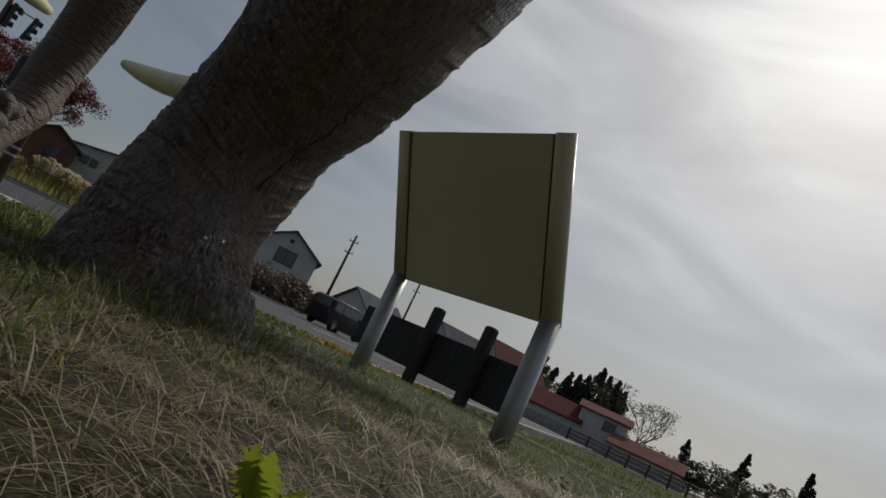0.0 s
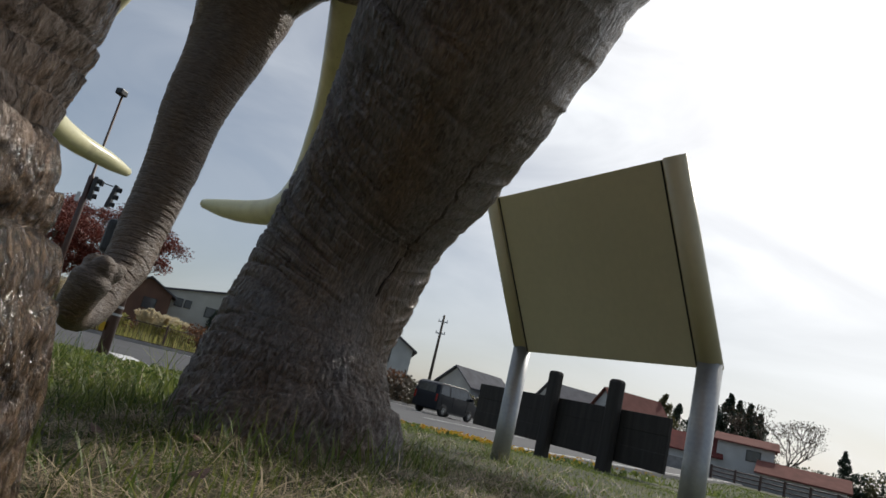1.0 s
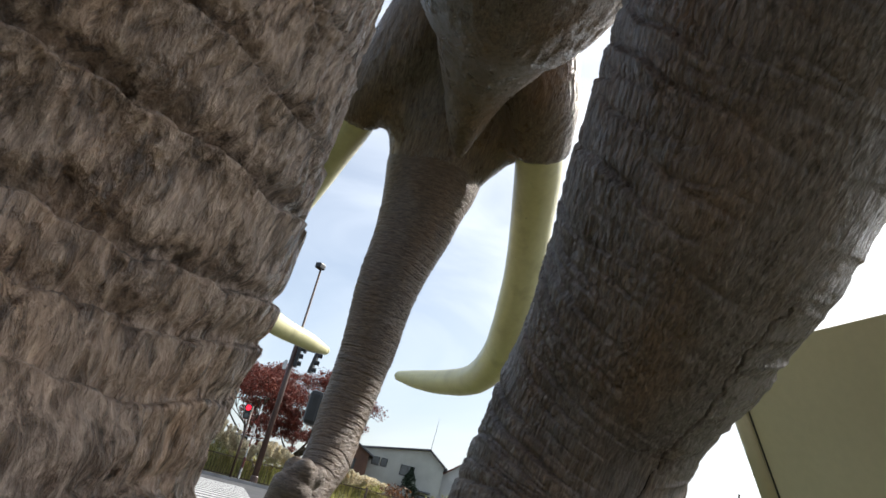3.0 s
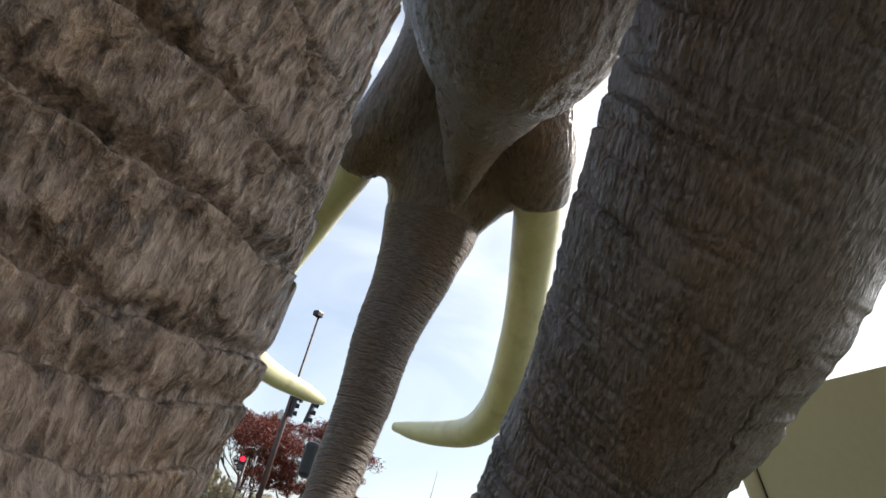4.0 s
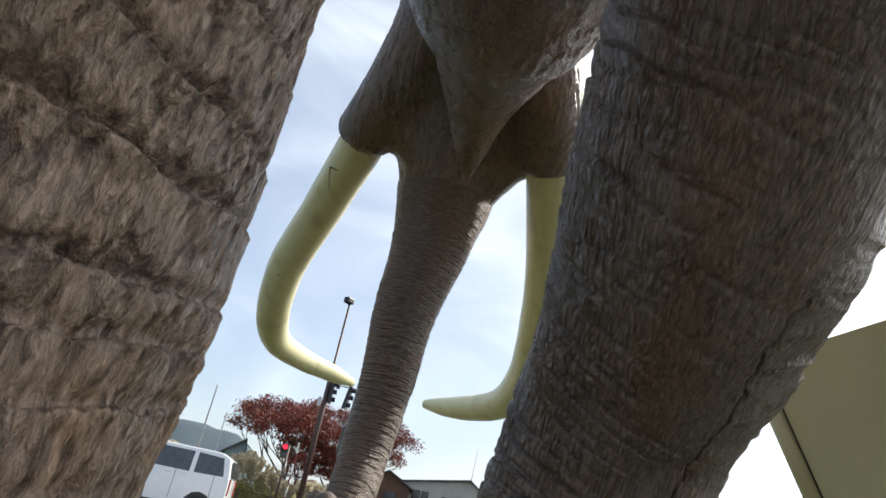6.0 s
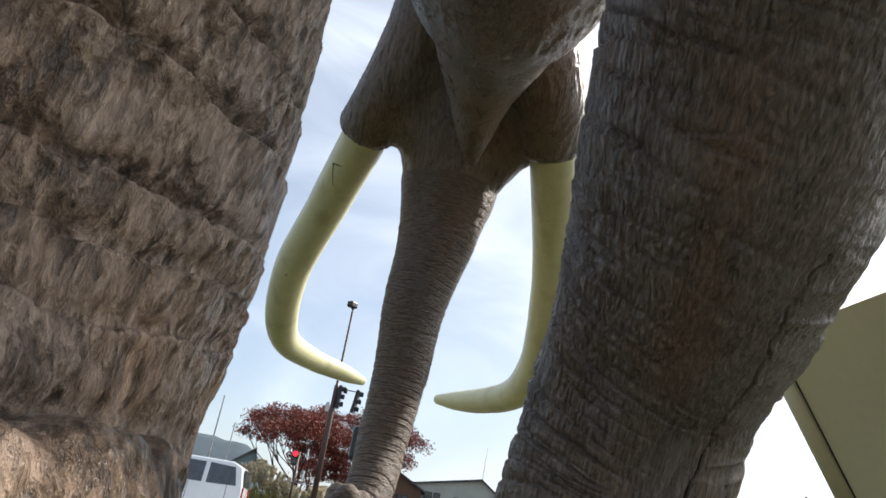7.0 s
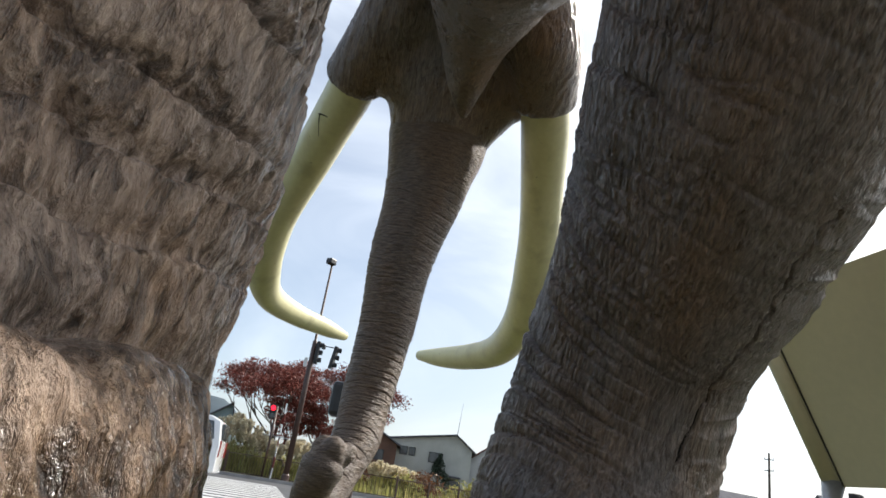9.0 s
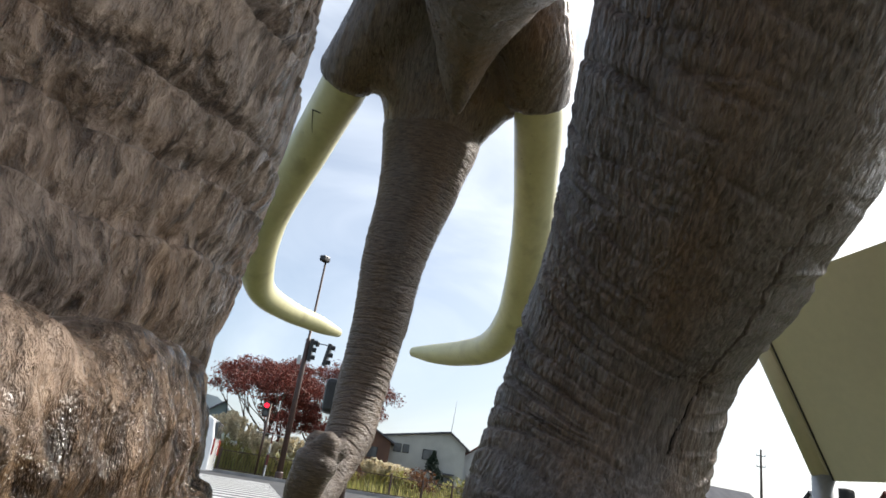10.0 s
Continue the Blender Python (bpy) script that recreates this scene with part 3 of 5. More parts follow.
def near_leg_relief(P, S, N, r):
    """Heavy skin folds that overlap upwards like steps, hung with ragged tufts of moulded fur; the foot swells out below a shelf."""
    ang = np.arctan2(N[:, 1], N[:, 0])
    w2, w3 = noise3(P * 24.0 + 3), noise3(P * np.array([9.0, 9.0, 6.0]) + 23)
    frayed = noise3(P * np.array([85.0, 85.0, 30.0]) + 61)
    zz = P[:, 2] - 0.065 * np.clip(ang - 0.25, 0, 0.9) + 0.016 * (noise3(P * 7.0) - 0.5) + 0.008 * (w2 - 0.5) + 0.006 * (frayed - 0.5)
    row = np.interp(zz, FOLDS, np.arange(len(FOLDS)))
    k = np.minimum(row.astype(int), len(FOLDS) - 2)
    ph = row - k
    gap = np.diff(FOLDS)[k]
    # the step stands at the top of each band: proud just below it, a worn recess above
    deep = 0.0085 * np.array(FOLD_DEPTH)[k + 1] * np.clip(0.35 + 1.3 * noise3(np.stack([ang * 2.2, k * 3.7, np.zeros_like(ang)], axis=1)), 0.35, 1.15)
    soft = np.clip(1.3 - np.abs(ang - 0.05) * 1.25, 0.12, 1.0)
    deep = deep * soft
    below = (1 - ph) * gap
    above = ph * gap
    deep2 = 0.0085 * np.array(FOLD_DEPTH)[k] * soft
    out = deep * (0.75 * np.exp(-below / 0.016) * np.clip(below / 0.0035, 0, 1)) - deep2 * 1.0 * np.exp(-((above - 0.004) / 0.008) ** 2) - 0.3 * deep2 * np.exp(-above / 0.02)
    # tufts: coarse clumps with deep gaps, finer strands on them
    shear = P[:, 2:3] * 8 * (noise3(P * 3.0 + 41) - 0.5)[:, None]
    u1 = np.stack([P[:, 0] * 62, P[:, 1] * 62, P[:, 2] * 26], axis=1) + (w2 * 1.2 + w3 * 1.8)[:, None] + shear
    u2 = np.stack([P[:, 0] * 135, P[:, 1] * 135, P[:, 2] * 58], axis=1) + (w2 * 2.0 + w3 * 2)[:, None] + shear * 1.6
    u3 = np.stack([P[:, 0] * 260, P[:, 1] * 260, P[:, 2] * 130], axis=1) + (w2 * 3.0)[:, None] + shear * 3
    u4 = np.stack([P[:, 0] * 30, P[:, 1] * 30, P[:, 2] * 17], axis=1)
    rag = 0.35 + 1.3 * noise3(P * np.array([14.0, 14.0, 22.0]) + 51)
    gapped = lambda u, cut: np.minimum(noise3(u), cut) / cut - 0.75
    out = out + rag * (0.0052 * gapped(u1, 0.52) + 0.0042 * gapped(u2, 0.55) + 0.0020 * gapped(u3, 0.6)) * np.where(P[:, 2] < 0.34, 1.35, 1.0) + 0.004 * (noise3(u4 + 11) - 0.5)
    out = out + 0.008 * (noise3(P * 8.0 + 17) - 0.5) + 0.006 - 0.012 * np.clip((P[:, 2] - 0.28) / 0.1, 0, 1)
    out = out + r * (0.016 * np.cos(2 * ang) + 0.009 * np.sin(2 * ang) + 0.047 * np.cos(3 * ang) - 0.005 * np.sin(3 * ang))
    # the shelf over the foot, ragged and thick
    near = np.clip(1.5 - np.abs((ang - 0.1 + math.pi) % math.tau - math.pi) / 0.5, 0, 1)
    h = P[:, 2] - 0.326 - 0.030 * (noise3(P * 15.0 + 5) - 0.5) - 0.012 * (frayed - 0.5) - 0.02 * np.sin(ang - 0.1)
    step = 1 / (1 + np.exp(np.clip(h / 0.004, -30, 30)))
    out = out + near * (0.034 * step * np.clip(1 + h / 0.30, 0, 1) - 0.014 * np.exp(-((h - 0.013) / 0.016) ** 2))
    h2 = h + 0.085
    return out + near * (0.010 / (1 + np.exp(np.clip(h2 / 0.003, -30, 30))) - 0.012 * np.exp(-((h2 - 0.006) / 0.009) ** 2))


def head_relief(P, N):
    """Fur strands on the head; tight cross wrinkles on the trunk."""
    w = noise3(P * 7.0 + 5)
    flow = np.array((-0.45, 0.55, -0.70)) / 0.9975
    Q = P - (P @ flow)[:, None] * flow * 0.86 + (w[:, None] - 0.5) * 0.08
    strands = 0.0042 * ((1 - np.abs(noise3(Q * 75) * 2 - 1)) ** 2 - 0.4) + 0.0045 * ((1 - np.abs(noise3(Q * 30) * 2 - 1)) ** 1.5 - 0.45)
    bend = np.clip((0.62 - P[:, 2]) / 0.3, 0, 1)
    along = P[:, 2] * (1 - bend) - P[:, 1] * bend * 0.9
    wr = np.stack([P[:, 0] * 11, P[:, 1] * 11, along * 62 + w * 2.5], axis=1)
    wr2 = np.stack([P[:, 0] * 6, P[:, 1] * 6, along * 24 + w * 2], axis=1)
    rings = 0.0050 * ((1 - np.abs(noise3(wr) * 2 - 1)) ** 1.6 - 0.4) + 0.0065 * ((1 - np.abs(noise3(wr2 + 9) * 2 - 1)) ** 2 - 0.4)
    rings = rings * np.where((P[:, 1] < 3.0) & (P[:, 2] < 0.5), 0.5, 1.0)
    k = np.clip((1.86 - P[:, 2]) / 0.18, 0, 1) * (np.hypot(P[:, 0] + 2.15, P[:, 1] - 3.2) < 0.62)
    return strands * (1 - k) + rings * k + (noise3(P * 8.0 + 17) - 0.5) * 0.008


def trunk_relief(P, S, N, r):
    """Close ring wrinkles parted by narrow clefts, broken round the trunk."""
    ang = np.arctan2(N[:, 1], N[:, 0])
    w = noise3(P * 6.0 + 2) * 1.1 + noise3(P * 19.0 + 9) * 0.5
    out = (noise3(P * 9.0 + 17) - 0.5) * 0.008
    for period, deep, wide in ((0.036, 0.0034, 0.10), (0.0145, 0.0013, 0.16)):
        deep = deep * np.clip((S - 0.12) / 0.5, 0.12, 1.0) * np.where((P[:, 1] < 2.93) & (P[:, 2] < 0.5), 0.4, 1.0)
        row = S / period + w * 0.026 / period
        ph = row % 1.0
        keep = np.clip(noise3(np.stack([ang * 1.3, np.floor(row + 0.5) * 3.7, np.full_like(ang, period)], axis=1)) * 2.4 - 0.45, 0.0, 1.0)
        out = out - deep * keep * np.exp(-((np.minimum(ph, 1 - ph)) / wide) ** 2) + deep * 0.35 * (ph - 0.5)
    return out + 0.002 * (noise3(np.stack([P[:, 0] * 90, P[:, 1] * 90, P[:, 2] * 40], axis=1)) - 0.5)


def remeshed(tubes, balls, voxel, smooth):
    """A smooth union of tubes and ellipsoids as points and faces."""
    bm = bmesh.new()
    for rows in tubes:
        tube(bm, [tuple(r) for r in spline(rows, len(rows) * 5)], 28)
    for (c, r, m) in balls:
        bmesh.ops.create_icosphere(bm, subdivisions=4, radius=1.0, matrix=Matrix.Translation(c) @ m @ Matrix.Diagonal((*r, 1)))
    me = bpy.data.meshes.new("tmp")
    bm.to_mesh(me)
    bm.free()
    ob = new("tmp", me)
    r = ob.modifiers.new("r", "REMESH")
    r.mode, r.voxel_size = "VOXEL", voxel
    s = ob.modifiers.new("s", "SMOOTH")
    s.factor, s.iterations = 0.6, smooth
    ev = ob.evaluated_get(bpy.context.evaluated_depsgraph_get())
    out = ev.to_mesh()
    P = np.empty(len(out.vertices) * 3)
    out.vertices.foreach_get("co", P)
    N = np.empty(len(out.vertices) * 3)
    out.vertices.foreach_get("normal", N)
    F = [tuple(p.vertices) for p in out.polygons]
    ev.to_mesh_clear()
    bpy.data.objects.remove(ob)
    return P.reshape(-1, 3), N.reshape(-1, 3), F


LEG_R = [(-0.937, 2.511, -0.08, 0.353), (-0.940, 2.540, 0.03, 0.325), (-0.960, 2.556, 0.118, 0.292), (-0.976, 2.590, 0.301, 0.248), (-0.939, 2.599, 0.503, 0.246), (-0.853, 2.53, 0.708, 0.242), (-0.727, 2.4, 0.889, 0.266), (-0.601, 2.247, 1.087, 0.292), (-0.487, 2.113, 1.303, 0.307), (-0.337, 1.98, 1.513, 0.328), (-0.193, 1.847, 1.82, 0.343), (-0.054, 1.764, 2.125, 0.365), (0.088, 1.682, 2.529, 0.456)]
LEG_L = [(-0.805, 1.060, -0.08, 0.33), (-0.838, 1.078, 0.08, 0.300), (-0.885, 1.098, 0.20, 0.287), (-0.934, 1.129, 0.30, 0.282), (-0.966, 1.160, 0.40, 0.289), (-0.977, 1.172, 0.50, 0.297), (-0.971, 1.159, 0.62, 0.302),
         (-0.952, 1.139, 0.78, 0.305), (-0.934, 1.130, 1.00, 0.307), (-0.921, 1.116, 1.30, 0.301), (-0.902, 1.098, 1.70, 0.320), (-0.88, 1.08, 2.10, 0.40), (-0.85, 1.05, 2.5, 0.5)]
TRUNK = [(-1.84, 3.0, 2.60, 0.36), (-1.98, 3.16, 2.15, 0.29), (-2.062, 3.284, 1.849, 0.226), (-2.118, 3.325, 1.593, 0.178), (-2.185, 3.334, 1.279, 0.142), (-2.225, 3.365, 0.947, 0.118), (-2.24, 3.34, 0.667, 0.104),
         (-2.20, 3.27, 0.48, 0.094), (-2.16, 3.15, 0.325, 0.076), (-2.125, 3.06, 0.236, 0.064), (-2.10, 2.965, 0.206, 0.058), (-2.046, 2.888, 0.232, 0.057), (-1.998, 2.853, 0.292, 0.061), (-1.974, 2.849, 0.352, 0.067), (-1.968, 2.855, 0.388, 0.054)]
CHIN = [(-1.785, 3.055, 1.765, 0.014), (-1.772, 3.03, 1.788, 0.034), (-1.751, 2.991, 1.821, 0.054), (-1.707, 2.929, 1.872, 0.088), (-1.631, 2.828, 1.95, 0.139), (-1.456, 2.612, 2.03, 0.251), (-1.282, 2.394, 2.10, 0.40), (-1.1, 2.2, 2.5, 0.6)]
SHEATH_L = [(-2.330, 2.935, 1.986, 0.128), (-2.31, 2.922, 1.998, 0.136), (-2.225, 2.885, 2.055, 0.145), (-2.04, 2.83, 2.20, 0.170), (-1.86, 2.78, 2.42, 0.22), (-1.8, 2.8, 2.7, 0.32)]
SHEATH_R = [(-1.568, 3.341, 1.960, 0.132), (-1.556, 3.31, 1.980, 0.144), (-1.54, 3.25, 2.02, 0.155), (-1.50, 3.12, 2.10, 0.172), (-1.52, 2.98, 2.28, 0.21), (-1.65, 2.92, 2.65, 0.35)]
CHEEKS = [[(-1.62, 3.33, 2.05, 0.07), (-1.80, 3.33, 1.98, 0.10), (-1.97, 3.31, 1.84, 0.13), (-2.08, 3.31, 1.68, 0.13)], [(-2.27, 2.92, 2.05, 0.115), (-2.14, 2.98, 2.06, 0.15), (-2.04, 3.08, 2.05, 0.19)], [(-2.10, 2.86, 2.20, 0.15), (-1.95, 2.95, 2.22, 0.18), (-1.8, 3.0, 2.3, 0.25)], [(-2.02, 3.22, 2.06, 0.20), (-1.80, 3.29, 2.045, 0.165), (-1.58, 3.32, 2.06, 0.11)], [(-2.28, 2.95, 2.13, 0.14), (-2.12, 3.02, 2.18, 0.22), (-1.95, 3.1, 2.25, 0.30)], [(-1.55, 3.2, 2.16, 0.15), (-1.72, 3.18, 2.22, 0.23), (-1.9, 3.12, 2.3, 0.30)]]
LOBES = [[(-1.978, 2.855, 0.35, 0.050), (-2.000, 2.861, 0.402, 0.043), (-2.026, 2.864, 0.424, 0.026)], [(-1.962, 2.852, 0.36, 0.050), (-1.938, 2.848, 0.412, 0.039), (-1.924, 2.850, 0.434, 0.020)], [(-1.968, 2.875, 0.36, 0.042), (-1.938, 2.91, 0.40, 0.036), (-1.937, 2.925, 0.425, 0.018)]]
TUSK_L = [(-2.24, 2.88, 2.03, 0.095), (-2.37, 2.965, 1.965, 0.108), (-2.735, 3.176, 1.803, 0.104), (-3.102, 3.363, 1.570, 0.102), (-3.338, 3.565, 1.372, 0.095), (-3.512, 3.811, 1.283, 0.084), (-3.590, 4.137, 1.262, 0.070), (-3.600, 4.453, 1.262, 0.060), (-3.610, 4.65, 1.263, 0.035)]
TUSK_R = [(-1.55, 3.30, 1.99, 0.10), (-1.598, 3.438, 1.925, 0.111), (-1.743, 3.773, 1.782, 0.106), (-1.896, 4.107, 1.559, 0.108), (-2.129, 4.483, 1.326, 0.108), (-2.409, 4.773, 1.222, 0.097), (-2.722, 4.95, 1.207, 0.086), (-3.02, 5.061, 1.222, 0.070), (-3.223, 5.104, 1.24, 0.038)]


def eased(P, faces, rounds):
    """Rounds the joins between head, cheeks and trunk; keeps the hems round the tusks and the chin crisp."""
    w = np.clip((P[:, 2] - 1.72) / 0.2, 0, 1) * 0.6
    for rows in (SHEATH_L, SHEATH_R):
        a, b = np.array(rows[0][:3]), np.array(rows[2][:3])
        d = (b - a) / np.linalg.norm(b - a)
        h = (P - a) @ d
        r = np.linalg.norm(P - a - h[:, None] * d, axis=1)
        w = np.where((np.abs(h) < 0.035) & (r < 0.16), w * 0.06, w)
    C = spline(CHIN, 60)
    gap = np.full(len(P), 9.0)
    for c in C:
        gap = np.minimum(gap, np.linalg.norm(P - c[:3], axis=1) - c[3])
    w = np.where(gap < 0.02, w * 0.12, w)[:, None]
    E = set()
    for q in faces:
        for i in range(len(q)):
            a, b = q[i], q[(i + 1) % len(q)]
            E.add((a, b) if a < b else (b, a))
    E = np.array(sorted(E))
    i, j = np.r_[E[:, 0], E[:, 1]], np.r_[E[:, 1], E[:, 0]]
    count = np.maximum(np.bincount(i, minlength=len(P)), 1)[:, None]
    for k in range(rounds):
        mean = np.stack([np.bincount(i, P[j, c], minlength=len(P)) for c in range(3)], axis=1) / count
        P = P + (mean - P) * w
    Q = np.array([q if len(q) == 4 else (*q, q[2]) for q in faces])
    n = np.cross(P[Q[:, 2]] - P[Q[:, 0]], P[Q[:, 3]] - P[Q[:, 1]])
    N = np.stack([sum(np.bincount(Q[:, k], n[:, c], minlength=len(P)) for k in range(4)) for c in range(3)], axis=1)
    return P, N / np.maximum(np.linalg.norm(N, axis=1), 1e-9)[:, None]


def build_statue():
    V, F, M = [], [], []

    def add(P, faces, m):
        base = sum(len(v) for v in V)
        V.append(P)
        for fs in faces:
            fs = np.asarray(fs) + base
            F.extend(map(tuple, fs.tolist()))
            M.extend([m] * len(fs))

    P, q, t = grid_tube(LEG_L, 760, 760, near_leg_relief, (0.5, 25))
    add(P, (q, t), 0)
    P, q, t = grid_tube(LEG_R, 680, 800, far_leg_relief, (0.78, -100))
    # faces inside the crack carry its shade as dark paint
    inside = (SPLIT["gap"][q] < 0.0021).all(axis=1)
    add(P, (q[~inside], t), 4)
    F.extend(map(tuple, (q[inside] + sum(len(v) for v in V[:-1])).tolist()))
    M.extend([5] * int(inside.sum()))
    P, N, f = remeshed([TRUNK, CHIN, SHEATH_L, SHEATH_R, *CHEEKS, *LOBES], [((-1.70, 2.90, 3.0), (0.52, 0.6, 0.7), Matrix())], 0.010, 2)
    P, N = eased(P, f, 70)
    P = P + N * head_relief(P, N)[:, None]
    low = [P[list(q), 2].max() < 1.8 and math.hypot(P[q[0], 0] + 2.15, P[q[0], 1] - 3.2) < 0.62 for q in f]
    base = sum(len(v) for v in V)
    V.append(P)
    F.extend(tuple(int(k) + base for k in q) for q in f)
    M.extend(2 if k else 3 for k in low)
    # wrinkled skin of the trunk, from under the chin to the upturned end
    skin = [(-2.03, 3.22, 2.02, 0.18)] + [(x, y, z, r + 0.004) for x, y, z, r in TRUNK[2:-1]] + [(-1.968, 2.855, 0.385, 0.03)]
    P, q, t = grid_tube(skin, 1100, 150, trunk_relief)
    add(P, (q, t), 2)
    # torso, hind legs and tail, above and behind the walk
    hips = [((0.62, 0.20, 2.75), (0.95, 0.95, 0.95), Matrix()), ((-0.9, 1.9, 3.1), (0.95, 0.95, 1.0), Matrix()), ((-1.75, 2.85, 3.5), (0.5, 0.5, 0.5), Matrix())]
    tor = [[(1.1, -0.4, 2.6, 0.6), (0.6, 0.2, 2.8, 0.85), (-0.1, 1.0, 2.95, 0.9), (-0.9, 1.9, 3.1, 0.9), (-1.5, 2.6, 3.1, 0.7)],
           [(0.02, -0.45, -0.08, 0.30), (0.02, -0.42, 0.3, 0.24), (0.1, -0.3, 1.0, 0.26), (0.2, -0.1, 2.0, 0.42), (0.3, 0.0, 2.6, 0.5)],
           [(1.32, 0.62, -0.08, 0.30), (1.30, 0.62, 0.3, 0.24), (1.2, 0.6, 1.0, 0.26), (1.0, 0.5, 2.0, 0.42), (0.9, 0.45, 2.6, 0.5)],
           [(1.3, -0.75, 2.7, 0.1), (1.42, -0.9, 2.3, 0.06), (1.45, -0.92, 1.6, 0.03)]]
    P, N, f = remeshed(tor, hips, 0.05, 4)
    P = P + N * (noise3(P * 8.0)[:, None] - 0.5) * 0.03
    add(P, (f,), 0)
    for rows in (TUSK_L, TUSK_R):
        P, q, t = grid_tube(rows, 120, 40, lambda P, S, N, r: (noise3(P * 6.0) - 0.5) * 0.006)
        tip = spline(rows, 120)
        add(P, (q, t), 1)
        d = tip[-1, :3] - tip[-2, :3]
        d /= np.linalg.norm(d)
        r0 = rows[-1][3]
        P, q, t = grid_tube([(*(tip[-1, :3] + d * r0 * s * 1.2), max(1e-3, r0 * math.sqrt(max(0.0, 1 - s * s)))) for s in (0, 0.3, 0.6, 0.85, 0.97, 1.0)], 16, 40)
        add(P, (q, t), 1)
    # a scratch through the paint of one tusk
    for rows in ([(-2.512, 2.942, 1.861, 0.0025), (-2.486, 2.944, 1.850, 0.003), (-2.459, 2.952, 1.838, 0.002)], [(-2.505, 2.942, 1.858, 0.003), (-2.53, 2.975, 1.828, 0.0022), (-2.560, 3.020, 1.793, 0.0015)]):
        P, q, t = grid_tube(rows, 10, 6)
        add(P, (q, t), 5)
    me = bpy.data.meshes.new("mammoth_statue")
    me.from_pydata(np.vstack(V).tolist(), [], F)
    me.materials.append(HIDE)
    me.materials.append(IVORY)
    me.materials.append(TRUNK_HIDE)
    me.materials.append(HEAD_HIDE)
    me.materials.append(SHADED_LEG_HIDE)
    me.materials.append(SPLIT_SHADE_SCRATCH)
    me.polygons.foreach_set("material_index", M)
    me.shade_smooth()
    me.update()
    tagged(new("mammoth_statue", me), "brown mammoth statue with moulded fur and cream tusks on turf", "statue")


build_statue()


# ---- information board seen from behind: leaning panel on two bent posts ----
def build_sign():
    tl, tr, br, bl = Vector((-0.908, 4.312, 1.374)), Vector((0.019, 3.379, 1.374)), Vector((0.323, 3.672, 0.607)), Vector((-0.619, 4.643, 0.607))
    t = thing("information_sign", ((bl + br) / 2).to_tuple()[:2] + (0.0,), "olive-cream metal information sign seen from behind on two grey steel posts", "sign")
    o = t.matrix_basis.translation
    u = ((br - bl) + (tr - tl)).normalized()
    w = ((tl + tr) / 2 - (bl + br) / 2)
    h = w.length
    w.normalize()
    n = u.cross(w)
    c = (tl + tr + bl + br) / 4 - o
    m = Matrix((u, n, w)).transposed().to_4x4()
    m.translation = c
    hw = 0.665
    part("panel", boxed(-hw + 0.075, hw - 0.075, -0.012, 0.012, -h / 2, h / 2, 0.003, m), PANEL, t)
    for s in (-1, 1):
        bm = bmesh.new()
        tube(bm, [(s * (hw - 0.044), 0.0, -h / 2 - 0.004, 0.048), (s * (hw - 0.044), 0.0, h / 2 + 0.004, 0.048)], 24)
        bmesh.ops.transform(bm, matrix=m, verts=bm.verts)
        part("side_sleeve", bm, PANEL, t, "rounded cream side sleeve", True)
        part("bead", boxed(s * (hw - 0.086) - 0.005, s * (hw - 0.086) + 0.005, -0.042, 0.02, -h / 2 + 0.004, h / 2 - 0.004, 0.002, m), PANEL, t)
        # thin dark strip stands in for the shadow in the gap beside the bead
        part("gap_shade", boxed(s * (hw - 0.104) - 0.0025, s * (hw - 0.104) + 0.0025, -0.024, 0.018, -h / 2 + 0.004, h / 2 - 0.004, 0.001, m), DARK, t, "dark strip in place of the shaded gap beside the sleeve")
        foot = m @ Vector((s * (hw - 0.046), 0, -h / 2 + 0.02))
        bm = tubed([(foot.x, foot.y, -0.25, 0.051), (foot.x, foot.y, foot.z, 0.051)], 24)
        part("post", bm, STEEL, t, "grey galvanised round post", True)


build_sign()


# ---- low dark timber board between two posts ----
def build_board():
    a, b = Vector((-1.66, 9.95)), Vector((0.60, 7.93))
    d = (b - a).normalized()
    t = thing("timber_signboard", (*((a + b) / 2), -0.15), "dark weathered timber signboard on two square posts in turf", "sign", turn=math.degrees(math.atan2(d.y, d.x)))
    half = (b - a).length / 2
    for x in (-0.06, 0.86):
        part("post", boxed(x - 0.075, x + 0.075, -0.15, -0.02, -0.25, 1.06, 0.035), BLACKWOOD, t)
    for i in range(3):
        part("plank", boxed(-half, half, 0.004 * (i % 2), 0.05 + 0.004 * (i % 2), 0.22 + i * 0.18, 0.404 + i * 0.18, 0.004), BLACKWOOD, t)


build_board()


